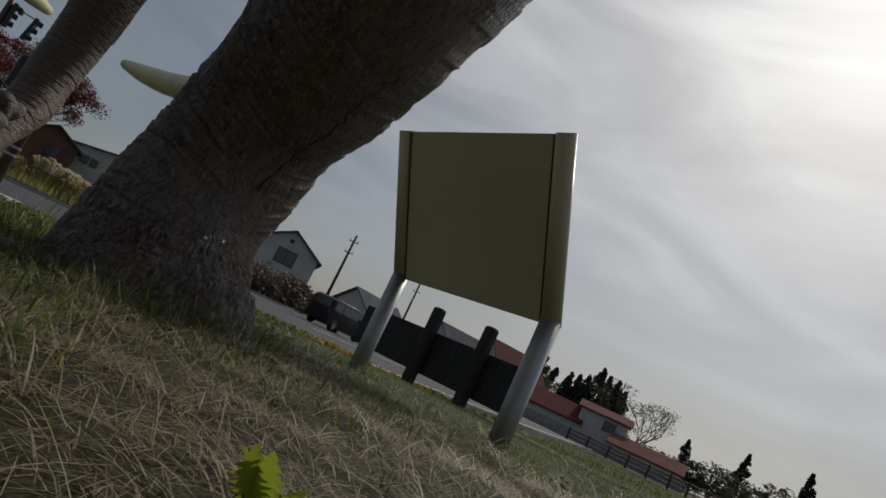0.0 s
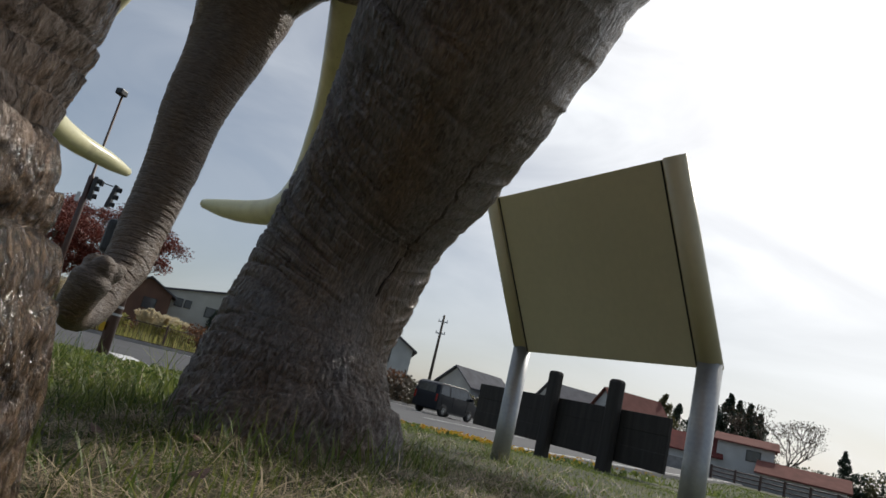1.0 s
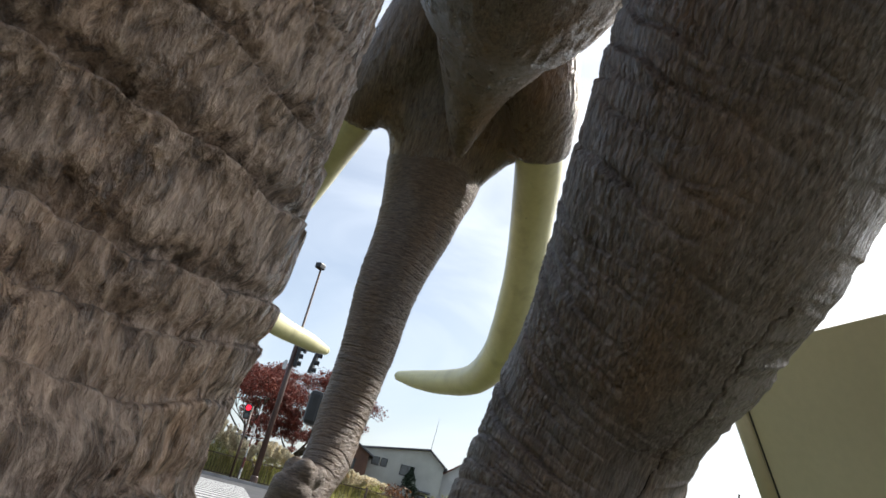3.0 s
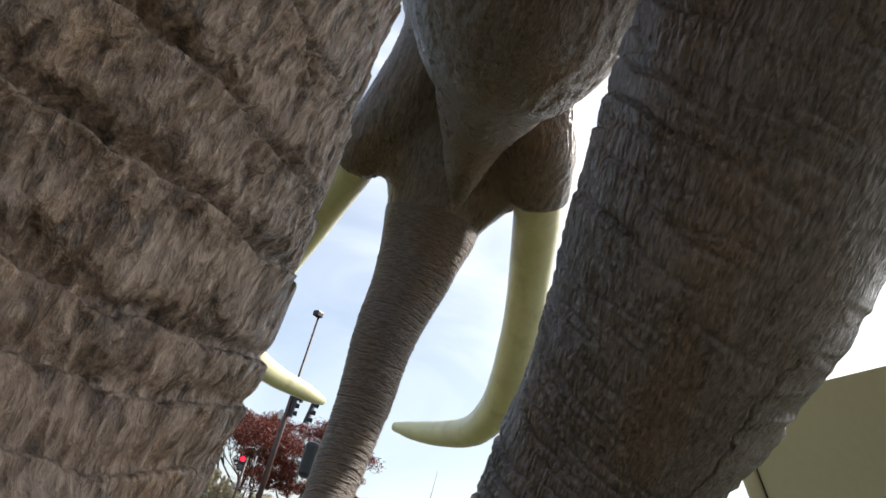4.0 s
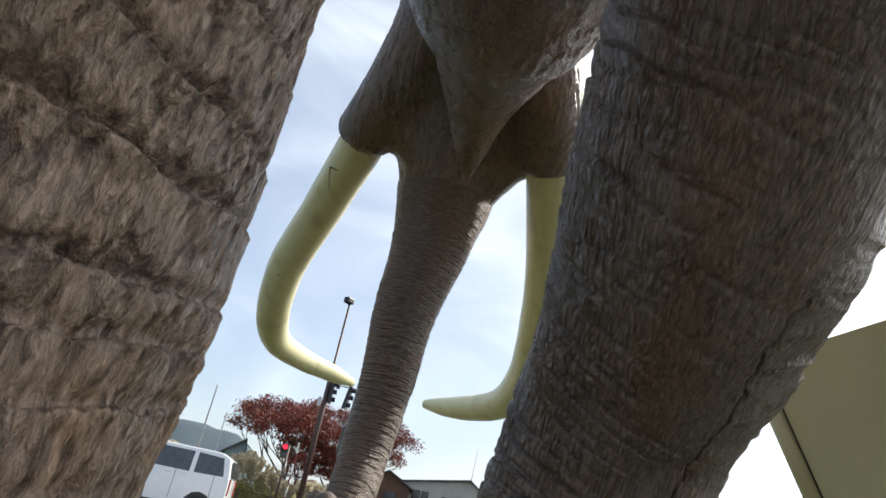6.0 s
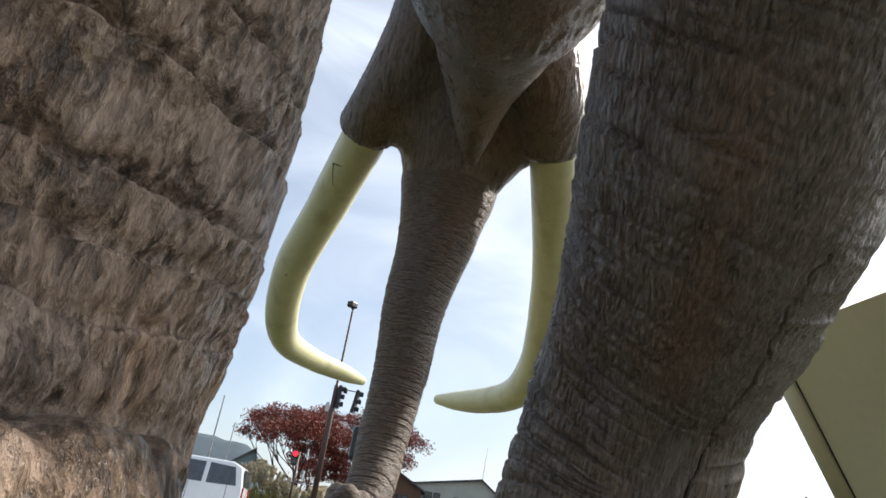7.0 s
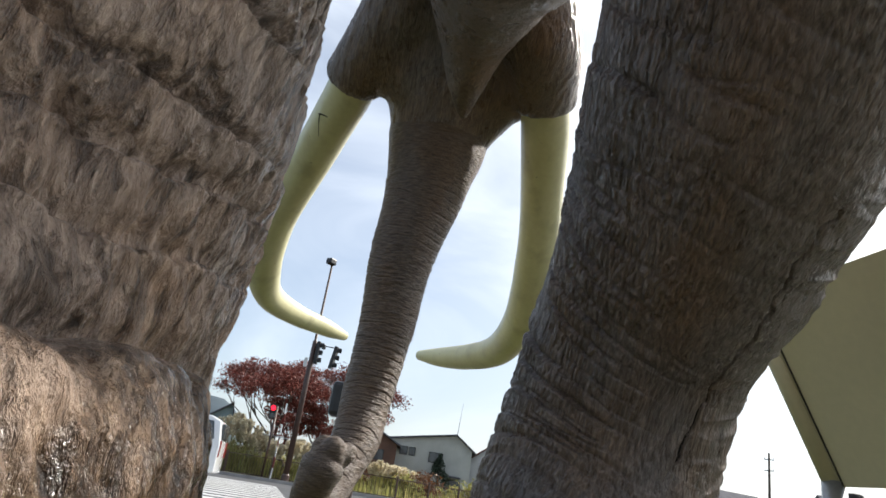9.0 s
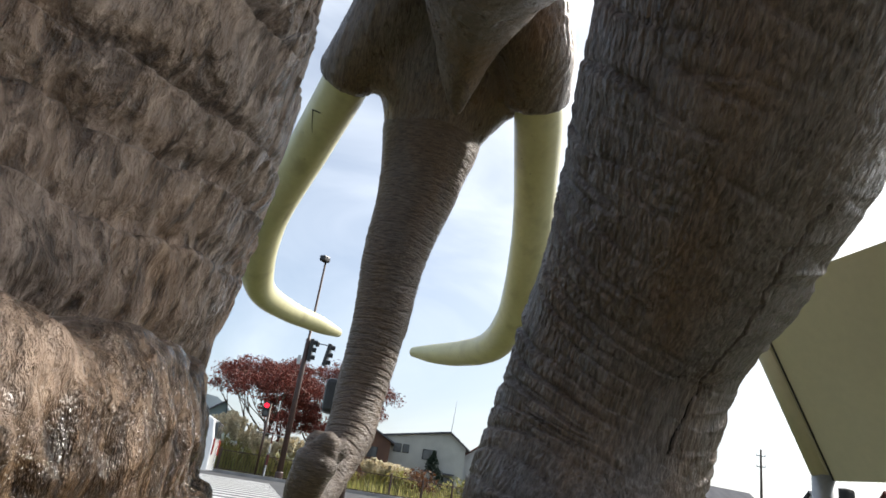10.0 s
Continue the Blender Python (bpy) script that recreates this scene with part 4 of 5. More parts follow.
# ---- turf, straw and weeds on the mound ----
def strips(rows, material, name, label, category, seg=3):
    """Many thin bent blades as one mesh. rows: N x 8 of x, y, z, heading, length, width, lean at root, lean at tip."""
    R = np.array(rows, float)
    n = len(R)
    hd = np.stack([np.cos(R[:, 3]), np.sin(R[:, 3])], axis=1)
    sd = np.stack([-hd[:, 1], hd[:, 0]], axis=1)
    pos = R[:, :3].copy()
    V = np.zeros((n, seg * 2 + 1, 3))
    for k in range(seg + 1):
        w = R[:, 5] * (1 - (k / seg) ** 1.5) * 0.5
        if k < seg:
            V[:, 2 * k, :2] = pos[:, :2] + sd * w[:, None]
            V[:, 2 * k + 1, :2] = pos[:, :2] - sd * w[:, None]
            V[:, 2 * k, 2] = V[:, 2 * k + 1, 2] = pos[:, 2]
            lean = R[:, 6] + (R[:, 7] - R[:, 6]) * (k / seg)
            st = R[:, 4] / seg
            pos[:, :2] += hd * (np.sin(lean) * st)[:, None]
            pos[:, 2] += np.cos(lean) * st
            pos[:, 2] = np.maximum(pos[:, 2], R[:, 2] + 0.003)
        else:
            V[:, 2 * k] = pos
    m = seg * 2 + 1
    base = np.arange(n)[:, None] * m
    F = []
    for k in range(seg - 1):
        F.append(np.stack([base[:, 0] + 2 * k, base[:, 0] + 2 * k + 1, base[:, 0] + 2 * k + 3, base[:, 0] + 2 * k + 2], axis=1))
    quads = np.concatenate(F).tolist()
    tips = np.stack([base[:, 0] + 2 * seg - 2, base[:, 0] + 2 * seg - 1, base[:, 0] + 2 * seg], axis=1).tolist()
    me = bpy.data.meshes.new(name)
    me.from_pydata(V.reshape(-1, 3).tolist(), [], quads + tips)
    me.materials.append(material)
    me.shade_smooth()
    return tagged(new(name, me), label, category, kind="stuff")


rng = np.random.default_rng(5)


def scatter(n, x0, x1, y0, y1, keep=None):
    """Ground places in a rectangle, clear of the statue's feet, kept with the chance keep(x, y)."""
    x, y = rng.uniform(x0, x1, n), rng.uniform(y0, y1, n)
    ok = (np.hypot(x + 0.97, y - 2.5) > 0.33) & (np.hypot(x + 0.87, y - 1.09) > 0.33)
    if keep is not None:
        ok &= rng.uniform(0, 1, n) < keep(x, y)
    x, y = x[ok], y[ok]
    z = np.array([ground_z(a, b) for a, b in zip(x, y)])
    return x, y, z


def tufts(places, length, width, lean, spread=0.5):
    x, y, z = places
    n = len(x)
    return np.stack([x, y, z - 0.004, rng.uniform(0, math.tau, n), length * rng.uniform(0.5, 1.25, n), width * rng.uniform(0.6, 1.3, n), lean[0] + rng.uniform(-1, 1, n) * 0.25, lean[1] + rng.uniform(-1, 1, n) * spread], axis=1)


def patch(x, y, s=1.3, o=0.0):
    return noise3(np.stack([x * s + o, y * s, np.full_like(x, 3.3)], axis=1))


def heaped(rows):
    """Lifts straw into low drifts."""
    rows[:, 2] += 0.05 * patch(rows[:, 0], rows[:, 1], 6.0, 5.0) ** 1.5 + 0.03 * patch(rows[:, 0], rows[:, 1], 19.0, 8.0) - 0.01
    return rows


# straw lies thick where the turf was mown, green shows between and towards the road
dry = lambda x, y: np.clip((x > -1.35 + 0.3 * patch(x, y, 3.0)) * 0.85 + 0.15, 0, 1) * np.clip(1.5 * patch(x, y) - 0.15 + np.clip((2.6 - y) * 0.6, -0.6, 0.8), 0.05, 1)
green = lambda x, y: np.clip(1.25 - 1.2 * patch(x, y) + np.clip((y - 2.4) * 0.5, -0.55, 0.5) + np.clip(-0.9 - x, 0, 0.6), 0.05, 1)
far_turf = lambda x, y: np.clip(1.35 - np.hypot(x, y - 1.0) / 4.2, 0, 1) * ((x > 1.45) | (x < -2.0) | (y < 1.0))
strips(np.vstack([heaped(tufts(scatter(26000, -4.5, 4.5, -3.5, 4.5, lambda x, y: far_turf(x, y) * np.clip(2.0 * patch(x, y) - 0.5, 0.03, 1)), 0.10, 0.003, (1.2, 1.65), 0.45)), heaped(tufts(scatter(95000, -2.2, 1.6, 0.9, 3.2, lambda x, y: dry(x, y) * np.clip(2.6 * patch(x, y, 7.0, 31.0) - 0.55, 0.08, 1) * np.clip((1.6 - x) * 1.6 - 0.5 * patch(x, y, 4.0, 2.0), 0, 1) * np.clip((y - 0.9) * 6, 0, 1)), 0.070, 0.0014, (1.25, 1.7), 0.5)), heaped(tufts(scatter(18000, -3.0, 2.6, 2.6, 5.5, dry), 0.13, 0.0034, (1.1, 1.6), 0.35))]), GRASS_DRY, "mown_straw", "pale dry mown grass lying on the turf", "dry grass")
strips(np.vstack([tufts(scatter(36000, -4.5, 4.5, -3.5, 4.5, far_turf), 0.06, 0.0045, (0.5, 1.4)), tufts(scatter(42000, -2.6, 1.6, 0.9, 3.4, green), 0.058, 0.0026, (0.5, 1.4)), tufts(scatter(46000, -5.0, 3.5, 2.8, 7.5, green), 0.034, 0.004, (0.4, 1.2)),
                  tufts(scatter(16000, 1.0, 26.0, 14.0, 52.0, lambda x, y: 1.0 * (np.array([side_of_near(p, q) for p, q in zip(x, y)]) > 0.3)), 0.11, 0.035, (0.4, 1.1)),
                  tufts(scatter(26000, -9.0, 9.0, 6.5, 16.0, lambda x, y: 0.9 * (np.array([side_of_near(p, q) for p, q in zip(x, y)]) > 0.3)), 0.034, 0.010, (0.4, 1.1))]), GRASS_GREEN, "turf_grass", "short green grass growing over the mound", "grass")


def ring_of_tall(cx, cy, r0, r1, n, length, arc=(0, math.tau)):
    a, r = rng.uniform(*arc, n), rng.uniform(r0, r1, n)
    x, y = cx + r * np.cos(a), cy + r * np.sin(a)
    return tufts((x, y, np.array([ground_z(p, q) for p, q in zip(x, y)])), length, 0.0042, (0.3, 1.2), 0.7)


strips(np.vstack([ring_of_tall(-0.97, 2.5, 0.33, 0.50, 1100, 0.13), ring_of_tall(-0.85, 2.4, 0.40, 0.85, 1300, 0.075, (-2.9, 0.2)), ring_of_tall(-0.8, 1.09, 0.36, 0.5, 320, 0.10, (0.2, 3.6)), ring_of_tall(-2.3, 3.0, 0.0, 0.35, 420, 0.17), ring_of_tall(-1.45, 2.75, 0.0, 0.16, 60, 0.26),
                  ring_of_tall(-1.55, 2.15, 0.0, 0.4, 260, 0.11), ring_of_tall(0.3, 3.7, 0.05, 0.2, 200, 0.09), ring_of_tall(-0.58, 4.64, 0.05, 0.2, 160, 0.09)]), GRASS_GREEN, "tall_grass", "uncut tall grass round the statue feet and posts", "grass", seg=4)


def leaf_mesh(length, width, lobes, curl):
    """A toothed leaf blade, folded along its midrib."""
    bm = bmesh.new()
    n = 14
    mid = [bm.verts.new((0, length * k / n, curl * (k / n) ** 2)) for k in range(n + 1)]
    for s in (-1, 1):
        out = []
        for k in range(n + 1):
            t = k / n
            w = width * math.sin(min(1.0, t * 1.02) * math.pi) ** 0.7 * (1 - 0.3 * t) * (1.0 if k % 2 else 1 - lobes)
            out.append(bm.verts.new((s * max(w, 0.0015), length * t - 0.3 * w, curl * t * t + 0.35 * w)))
        for k in range(n):
            f = (mid[k], out[k], out[k + 1], mid[k + 1])
            bm.faces.new(f if s < 0 else f[::-1])
    return bm


WEED_LEAF = blades("yellow_green_weed_leaf", (0.38, 0.42, 0.04), (0.26, 0.33, 0.03), rough=0.75, through=0.5)
WX, WY = -0.072, 1.155
weed = thing("broadleaf_weed", (WX, WY, ground_z(WX, WY)), "small yellow-green toothed broadleaf weed in the turf", "plant")
for i, (az_, lean, ln) in enumerate(((-160, 76, 0.066), (172, 68, 0.072), (130, 62, 0.056), (-118, 60, 0.050), (40, 55, 0.040), (-40, 58, 0.042))):
    lf = part("leaf", leaf_mesh(ln * 0.88, ln * (0.30 + 0.04 * (i % 3)), 0.6, -0.010 - 0.004 * (i % 2)), WEED_LEAF, weed, smooth=True)
    lf.matrix_basis = pose(0.006 * (i - 2), 0, 0.030 + 0.003 * (i % 3), lean, 14 * (-1) ** i, az_)
part("stalk", tubed([(0, 0, -0.01, 0.0035), (0, 0, 0.040, 0.0025)], 6), WEED_LEAF, weed)
DEAD_LEAF = blades("fallen_brown_leaves", (0.12, 0.05, 0.035), (0.05, 0.025, 0.02), through=0.15)


def fallen(n, x0, x1, y0, y1):
    x, y, z = scatter(n, x0, x1, y0, y1)
    k = len(x)
    return np.stack([x, y, z + 0.03, rng.uniform(0, math.tau, k), rng.uniform(0.03, 0.055, k), rng.uniform(0.02, 0.035, k), rng.uniform(1.1, 1.5, k), rng.uniform(1.2, 2.4, k)], axis=1)


strips(heaped(tufts(scatter(5200, -1.9, 1.0, 1.0, 3.0), 0.15, 0.0022, (1.25, 1.85), 0.35)), GRASS_DRY, "loose_straw", "long pale loose straw tangled on the turf", "straw", seg=5)
strips(fallen(60, -1.6, 1.0, 1.1, 3.6), DEAD_LEAF, "fallen_leaves", "curled dark brown fallen leaves on straw", "leaves")


# ---- clumps of leaves for trees and shrubs ----
def leaf_cloud(centres, n, size, spread, flat=0.6):
    """Many small bent leaf quads round given centres (x, y, z, r)."""
    C = np.array(centres, float)
    pick = rng.integers(0, len(C), n)
    d = rng.normal(0, 1, (n, 3))
    d /= np.linalg.norm(d, axis=1)[:, None]
    P = C[pick, :3] + d * (C[pick, 3] * rng.uniform(0.25, 1.0, n) ** 0.5)[:, None] * np.array([1, 1, flat]) * spread
    a = rng.normal(0, 1, (n, 3))
    a /= np.linalg.norm(a, axis=1)[:, None]
    b = np.cross(a, rng.normal(0, 1, (n, 3)))
    b /= np.linalg.norm(b, axis=1)[:, None]
    s = size * rng.uniform(0.6, 1.3, n)[:, None]
    V = np.stack([P - a * s, P + b * s * 0.45, P + a * s, P - b * s * 0.45], axis=1)
    F = (np.arange(n)[:, None] * 4 + np.arange(4)).tolist()
    return V.reshape(-1, 3), F


def cloud_part(name, centres, n, size, material, parent, spread=1.0, flat=0.6, label=""):
    V, F = leaf_cloud(centres, n, size, spread, flat)
    me = bpy.data.meshes.new(name)
    me.from_pydata(V.tolist(), [], F)
    me.materials.append(material)
    ob = new(name, me)
    ob.parent = parent
    if label:
        tagged(ob, label)
    return ob


def grow(bm, p, d, length, r, level, tips, rnd, fork=3, bend=0.35):
    """A tapering limb that forks."""
    q, pts = Vector(p), [(*p, r)]
    d = Vector(d).normalized()
    for k in range(3):
        d = (d + Vector((rnd.uniform(-1, 1), rnd.uniform(-1, 1), rnd.uniform(-0.3, 0.6))) * bend * 0.4).normalized()
        q = q + d * length / 3
        pts.append((*q, r * (1 - 0.16 * (k + 1))))
    tube(bm, pts, 7 if level > 1 else 5)
    if level == 0:
        tips.append(tuple(q))
        return
    for i in range(fork):
        side = Vector((rnd.uniform(-1, 1), rnd.uniform(-1, 1), rnd.uniform(0.0, 0.8))).normalized()
        grow(bm, tuple(q), (d + side * 0.9), length * rnd.uniform(0.6, 0.8), r * 0.55, level - 1, tips, rnd, fork, bend)


def leafy_tree(name, at, height, label, leaf, leaves, size, seed, stems=3, spread=0.5, clump=0.7, levels=3, category="tree", inner=(0.5, 0.95)):
    rnd = random.Random(seed)
    t = thing(name, at, label, category)
    bm, tips = bmesh.new(), []
    for i in range(stems):
        a = i * math.tau / stems + rnd.uniform(0, 1)
        grow(bm, (0.1 * math.cos(a), 0.1 * math.sin(a), -0.1), (spread * math.cos(a), spread * math.sin(a), 1), height * 0.36, height * 0.018, levels, tips, rnd)
    part("trunk", bm, BARK, t, smooth=True)
    if leaves:
        cs = [(*p, clump * rnd.uniform(0.6, 1.3)) for p in tips]
        cs += [(p[0] * rnd.uniform(0.0, 0.8), p[1] * rnd.uniform(0.0, 0.8), p[2] * rnd.uniform(*inner), clump * rnd.uniform(0.5, 1.0)) for p in tips[::2]]
        cloud_part("crown", cs, leaves, size, leaf, t)
    return t


def conifer(at, height, width, label, seed, leaf=None):
    rnd = random.Random(seed)
    t = thing("conifer_tree", at, label, "tree")
    part("trunk", tubed([(0, 0, -0.2, 0.16), (0, 0, height * 0.97, 0.02)], 8), BARK, t)
    cs = []
    for k in range(60):
        h = (0.08 + 0.9 * (k / 60)) * height
        r = width * 0.8 * (1 - (k / 60) ** 1.3) * rnd.uniform(0.55, 1.15)
        a = rnd.uniform(0, math.tau)
        cs.append((r * 0.7 * math.cos(a), r * 0.7 * math.sin(a), h, 0.32 * width * (1.15 - k / 60)))
    cloud_part("crown", cs, 4200, 0.15 * height / 7, leaf or CONIFER, t, flat=1.0)
    return t


def at_bearing(bearing, distance, z=None):
    """A place seen from the statue at so many degrees clockwise from +y."""
    a = radians(bearing)
    x, y = -0.35 + math.sin(a) * distance, 0.9 + math.cos(a) * distance
    return (x, y, ROAD_Z - 0.06 if z is None else z)


# clover and small herbs in the greener turf
hx, hy, hz = scatter(2600, -4.6, -1.25, 2.2, 6.4)
cloud_part("clover", [(x, y, z + 0.025, 0.05) for x, y, z in zip(hx, hy, hz)], 15000, 0.016, GRASS_GREEN, None, 1.0, 0.5)
tagged(bpy.data.objects["clover"], "small round-leaved herbs in the green turf", "herbs", kind="stuff")


# ---- junction: lamp column, signals, near column ----
def signal_head(parent, m, lit=None, lamps=3, name="signal_head"):
    body = part(name, boxed(-0.17, 0.17, -0.09, 0.09, -0.2 * lamps, 0.2 * lamps, 0.03, m), DARK, parent)
    for k in range(lamps):
        z = 0.2 * lamps - 0.2 - 0.4 * k
        bm = tubed([(0, -0.095, z, 0.13), (0, -0.10, z, 0.13)], 16)
        bmesh.ops.transform(bm, matrix=m, verts=bm.verts)
        part("lens", bm, RED_LAMP if lit == k else GLASS, body)
        bm = bmesh.new()
        tube(bm, [(0, -0.09, z, 0.15), (0, -0.26, z + 0.01, 0.155)], 14, cap=False)
        bmesh.ops.delete(bm, geom=[v for v in bm.verts if v.co.z < z - 0.09], context="VERTS")
        bmesh.ops.transform(bm, matrix=m, verts=bm.verts)
        part("visor", bm, DARK, body)
    return body


def build_lamp():
    t = thing("street_lamp", at_bearing(-43.78, 30.0, ROAD_Z + 0.1), "brown steel street lamp column carrying traffic signals", "street lamp")
    part("column", tubed([(0, 0, -0.2, 0.125), (0, 0, 5.9, 0.105), (0, 0, 5.95, 0.06), (0, 0, 9.6, 0.045)], 14), BROWNPOLE, t, smooth=True)
    part("base_collar", tubed([(0, 0, -0.1, 0.17), (0, 0, 0.25, 0.165), (0, 0, 0.3, 0.13)], 14), BROWNPOLE, t)
    part("lamp_head", boxed(-0.16, 0.16, -0.3, 0.12, 9.5, 9.78, 0.06), DARK, t, "dark box-shaped lamp head")
    part("bracket", tubed([(0, 0, 5.80, 0.022), (0.85, 0.35, 5.72, 0.022)], 8), DARK, t)
    part("bracket", tubed([(0, 0, 5.25, 0.018), (0.2, 0.05, 5.25, 0.018)], 8), DARK, t)
    part("junction_box", boxed(0.38, 0.52, 0.08, 0.20, 5.60, 5.82, 0.02), DARK, t)
    signal_head(t, pose(0.22, 0.05, 5.42, 0, 0, 122) @ Matrix.Scale(0.82, 4))
    signal_head(t, pose(0.92, 0.38, 5.30, 8, 0, 112) @ Matrix.Scale(0.82, 4))
    part("sign_plate", boxed(-0.26, -0.06, -0.16, -0.14, 4.75, 5.15, 0.01), PAINT, t, "small white metal plate")


build_lamp()


def build_ped_signal():
    t = thing("pedestrian_signal", at_bearing(-45.6, 31.0, ROAD_Z + 0.1), "black pedestrian signal showing red on a grey pole", "traffic light")
    part("pole", tubed([(0, 0, -0.1, 0.05), (0, 0, 3.0, 0.05)], 10), BROWNPOLE, t, smooth=True)
    signal_head(t, pose(0, -0.22, 2.72, 0, 0, 44) @ Matrix.Scale(0.78, 4), lit=0, lamps=2)
    part("crossbar", tubed([(-0.5, 0, 1.75, 0.02), (0.9, 0.1, 1.7, 0.02)], 6), STEEL, t)
    for k in range(7):
        part("band", tubed([(0.42, 0.1, k * 0.45, 0.03), (0.42, 0.1, k * 0.45 + 0.45, 0.03)], 8), REDROOF if k % 2 else PAINT, t)


build_ped_signal()


def build_near_column():
    x, y, _ = at_bearing(-38.6, 9.3)
    t = thing("signal_column", (x, y, ROAD_Z), "dark brown steel column with a control box beside the kerb", "pole", turn=38.6)
    part("column", tubed([(0, 0, -0.2, 0.075), (0, 0, 3.0, 0.07)], 14), BROWNPOLE, t, smooth=True)
    part("control_box", boxed(-0.44, -0.25, -0.12, 0.1, 1.34, 1.80, 0.06), DARK, t, "dark rounded control box")
    part("bracket", boxed(-0.26, 0.0, -0.02, 0.02, 1.5, 1.56), BROWNPOLE, t)
    part("push_button", boxed(-0.13, -0.07, -0.08, 0.0, 0.40, 0.52, 0.012), FLOWER, t, "yellow push button box")
    for z in (0.62, 0.72):
        part("band", tubed([(0, 0, z, 0.079), (0, 0, z + 0.03, 0.079)], 14), STEEL, t)
    s = thing("marker_rod", (x - 0.38, y - 0.02, ROAD_Z), "thin pale steel marker rod at the kerb", "pole")
    part("rod", tubed([(0, 0, -0.1, 0.014), (0, 0, 0.75, 0.014)], 8), STEEL, s)
    part("joint", tubed([(0, 0, 0.42, 0.03), (0, 0, 0.48, 0.03)], 8), CONCRETE, s)


build_near_column()


def stone(at, r, seed):
    bm = bmesh.new()
    bmesh.ops.create_icosphere(bm, subdivisions=2, radius=r)
    for v in bm.verts:
        v.co *= 0.75 + 0.5 * noise.noise(v.co * (1.6 / r) + Vector((seed, 0, 0)))
        v.co.z *= 0.6
    ob = part("stone", bm, CONCRETE, smooth=True)
    ob.location = at
    return tagged(ob, "grey rounded stone at the turf edge", "stone", "edge stones")


for i in range(9):
    p = Vector((-6.0, 7.0)).lerp(Vector((-3.0, 9.8)), i / 8.0)
    stone((p.x + rng.uniform(-0.1, 0.25), p.y - 0.25, ground_z(p.x + 0.2, p.y - 0.25) + 0.07), rng.uniform(0.13, 0.24), i)


# flower bed along the kerb
bed_rows, bed_green = [], []
for i in range(4200):
    k = rng.uniform(0, 1)
    if not (0.02 < k < 0.13 or 0.22 < k < 0.27) and rng.uniform(0, 1) < 0.95:
        continue
    k = k * 0.5 if rng.uniform(0, 1) < 0.85 else k
    p = Vector((-3.0, 10.1)).lerp(Vector((-0.9, 13.4)), k / 0.5) if k < 0.5 else Vector((-0.9, 13.4)).lerp(Vector((1.2, 18.5)), (k - 0.5) / 0.5)
    x, y = p.x + rng.uniform(0.15, 1.0), p.y - rng.uniform(0.0, 0.5)
    bed_rows.append((x, y, ground_z(x, y) + rng.uniform(0.10, 0.2), 0.09))
cloud_part("flower_heads", bed_rows, 1900, 0.03, FLOWER, None, 0.5)
tagged(bpy.data.objects["flower_heads"], "low yellow and orange bedding flowers by the road", "flowers", kind="stuff")
cloud_part("flower_leaves", [(x, y, z - 0.08, r) for x, y, z, r in bed_rows], 9000, 0.05, GRASS_GREEN, None, 1.0)
tagged(bpy.data.objects["flower_leaves"], "green leaves of the roadside flower bed", "plants", kind="stuff")


# ---- far side of the road ----
FENCE_BAR = mesh_of(boxed(-0.009, 0.009, -0.009, 0.009, 0.14, 0.9), "bar", BROWNPOLE)


def fence_panel(p, q, z, height=1.0, bars=16):
    p, q = Vector(p), Vector(q)
    d = q - p
    t = thing("metal_fence", (p.x, p.y, z), "dark brown metal bar fence along the footway", "fence", turn=math.degrees(math.atan2(d.y, d.x)), group="footway fence")
    n = d.length
    part("post", boxed(-0.035, 0.035, -0.035, 0.035, -0.1, height + 0.04, 0.008), BROWNPOLE, t)
    for h in (0.12, height - 0.08):
        part("rail", boxed(0.035, n - 0.035, -0.02, 0.02, h - 0.02, h + 0.02), BROWNPOLE, t)
    for k in range(bars):
        bar = new("bar", FENCE_BAR)
        bar.parent, bar.location = t, ((k + 0.5) / bars * n, 0, 0)


line = [at_bearing(b, d)[:2] for b, d in ((-60, 33.5), (-52, 33.0), (-45, 32.5), (-40, 32.0), (-35, 32.5), (-30, 35.0), (-26, 38.0))]
for p, q in zip(line, line[1:]):
    n = max(1, round(math.dist(p, q) / 2.0))
    for i in range(n):
        fence_panel(between(p, q, i / n), between(p, q, (i + 1) / n), ROAD_Z)

leafy_tree("maple_tree", at_bearing(-42.9, 39.0), 6.9, "spreading maple tree with dark red autumn leaves", RED_LEAF, 78000, 0.06, 4, stems=6, spread=0.95, clump=0.55, levels=4, inner=(0.5, 1.0))


def pampas(at, height, seed, plumes=34):
    r = random.Random(seed)
    t = thing("pampas_grass", at, "clump of pampas grass with pale feathery plumes", "ornamental grass", group="pampas clumps")
    rows = np.array([(r.gauss(0, 0.28), r.gauss(0, 0.28), 0, r.uniform(0, math.tau), height * r.uniform(0.5, 0.95), 0.03, 0.1, r.uniform(0.5, 1.6)) for _ in range(260)])
    ob = strips(rows, GRASS_STRAW, "leaves", "", "", seg=4)
    del ob["kind"]
    ob.parent = t
    cs = []
    for k in range(plumes):
        a, b = r.uniform(0, math.tau), r.uniform(0.05, 0.75)
        for s in range(5):
            h = height * (0.78 + 0.075 * s) * (1 - 0.18 * b)
            cs.append((math.cos(a) * b * (0.75 + 0.12 * s), math.sin(a) * b * (0.75 + 0.12 * s), h, 0.075))
    cloud_part("plumes", cs, 5200, 0.065, PLUME, t, flat=1.3)


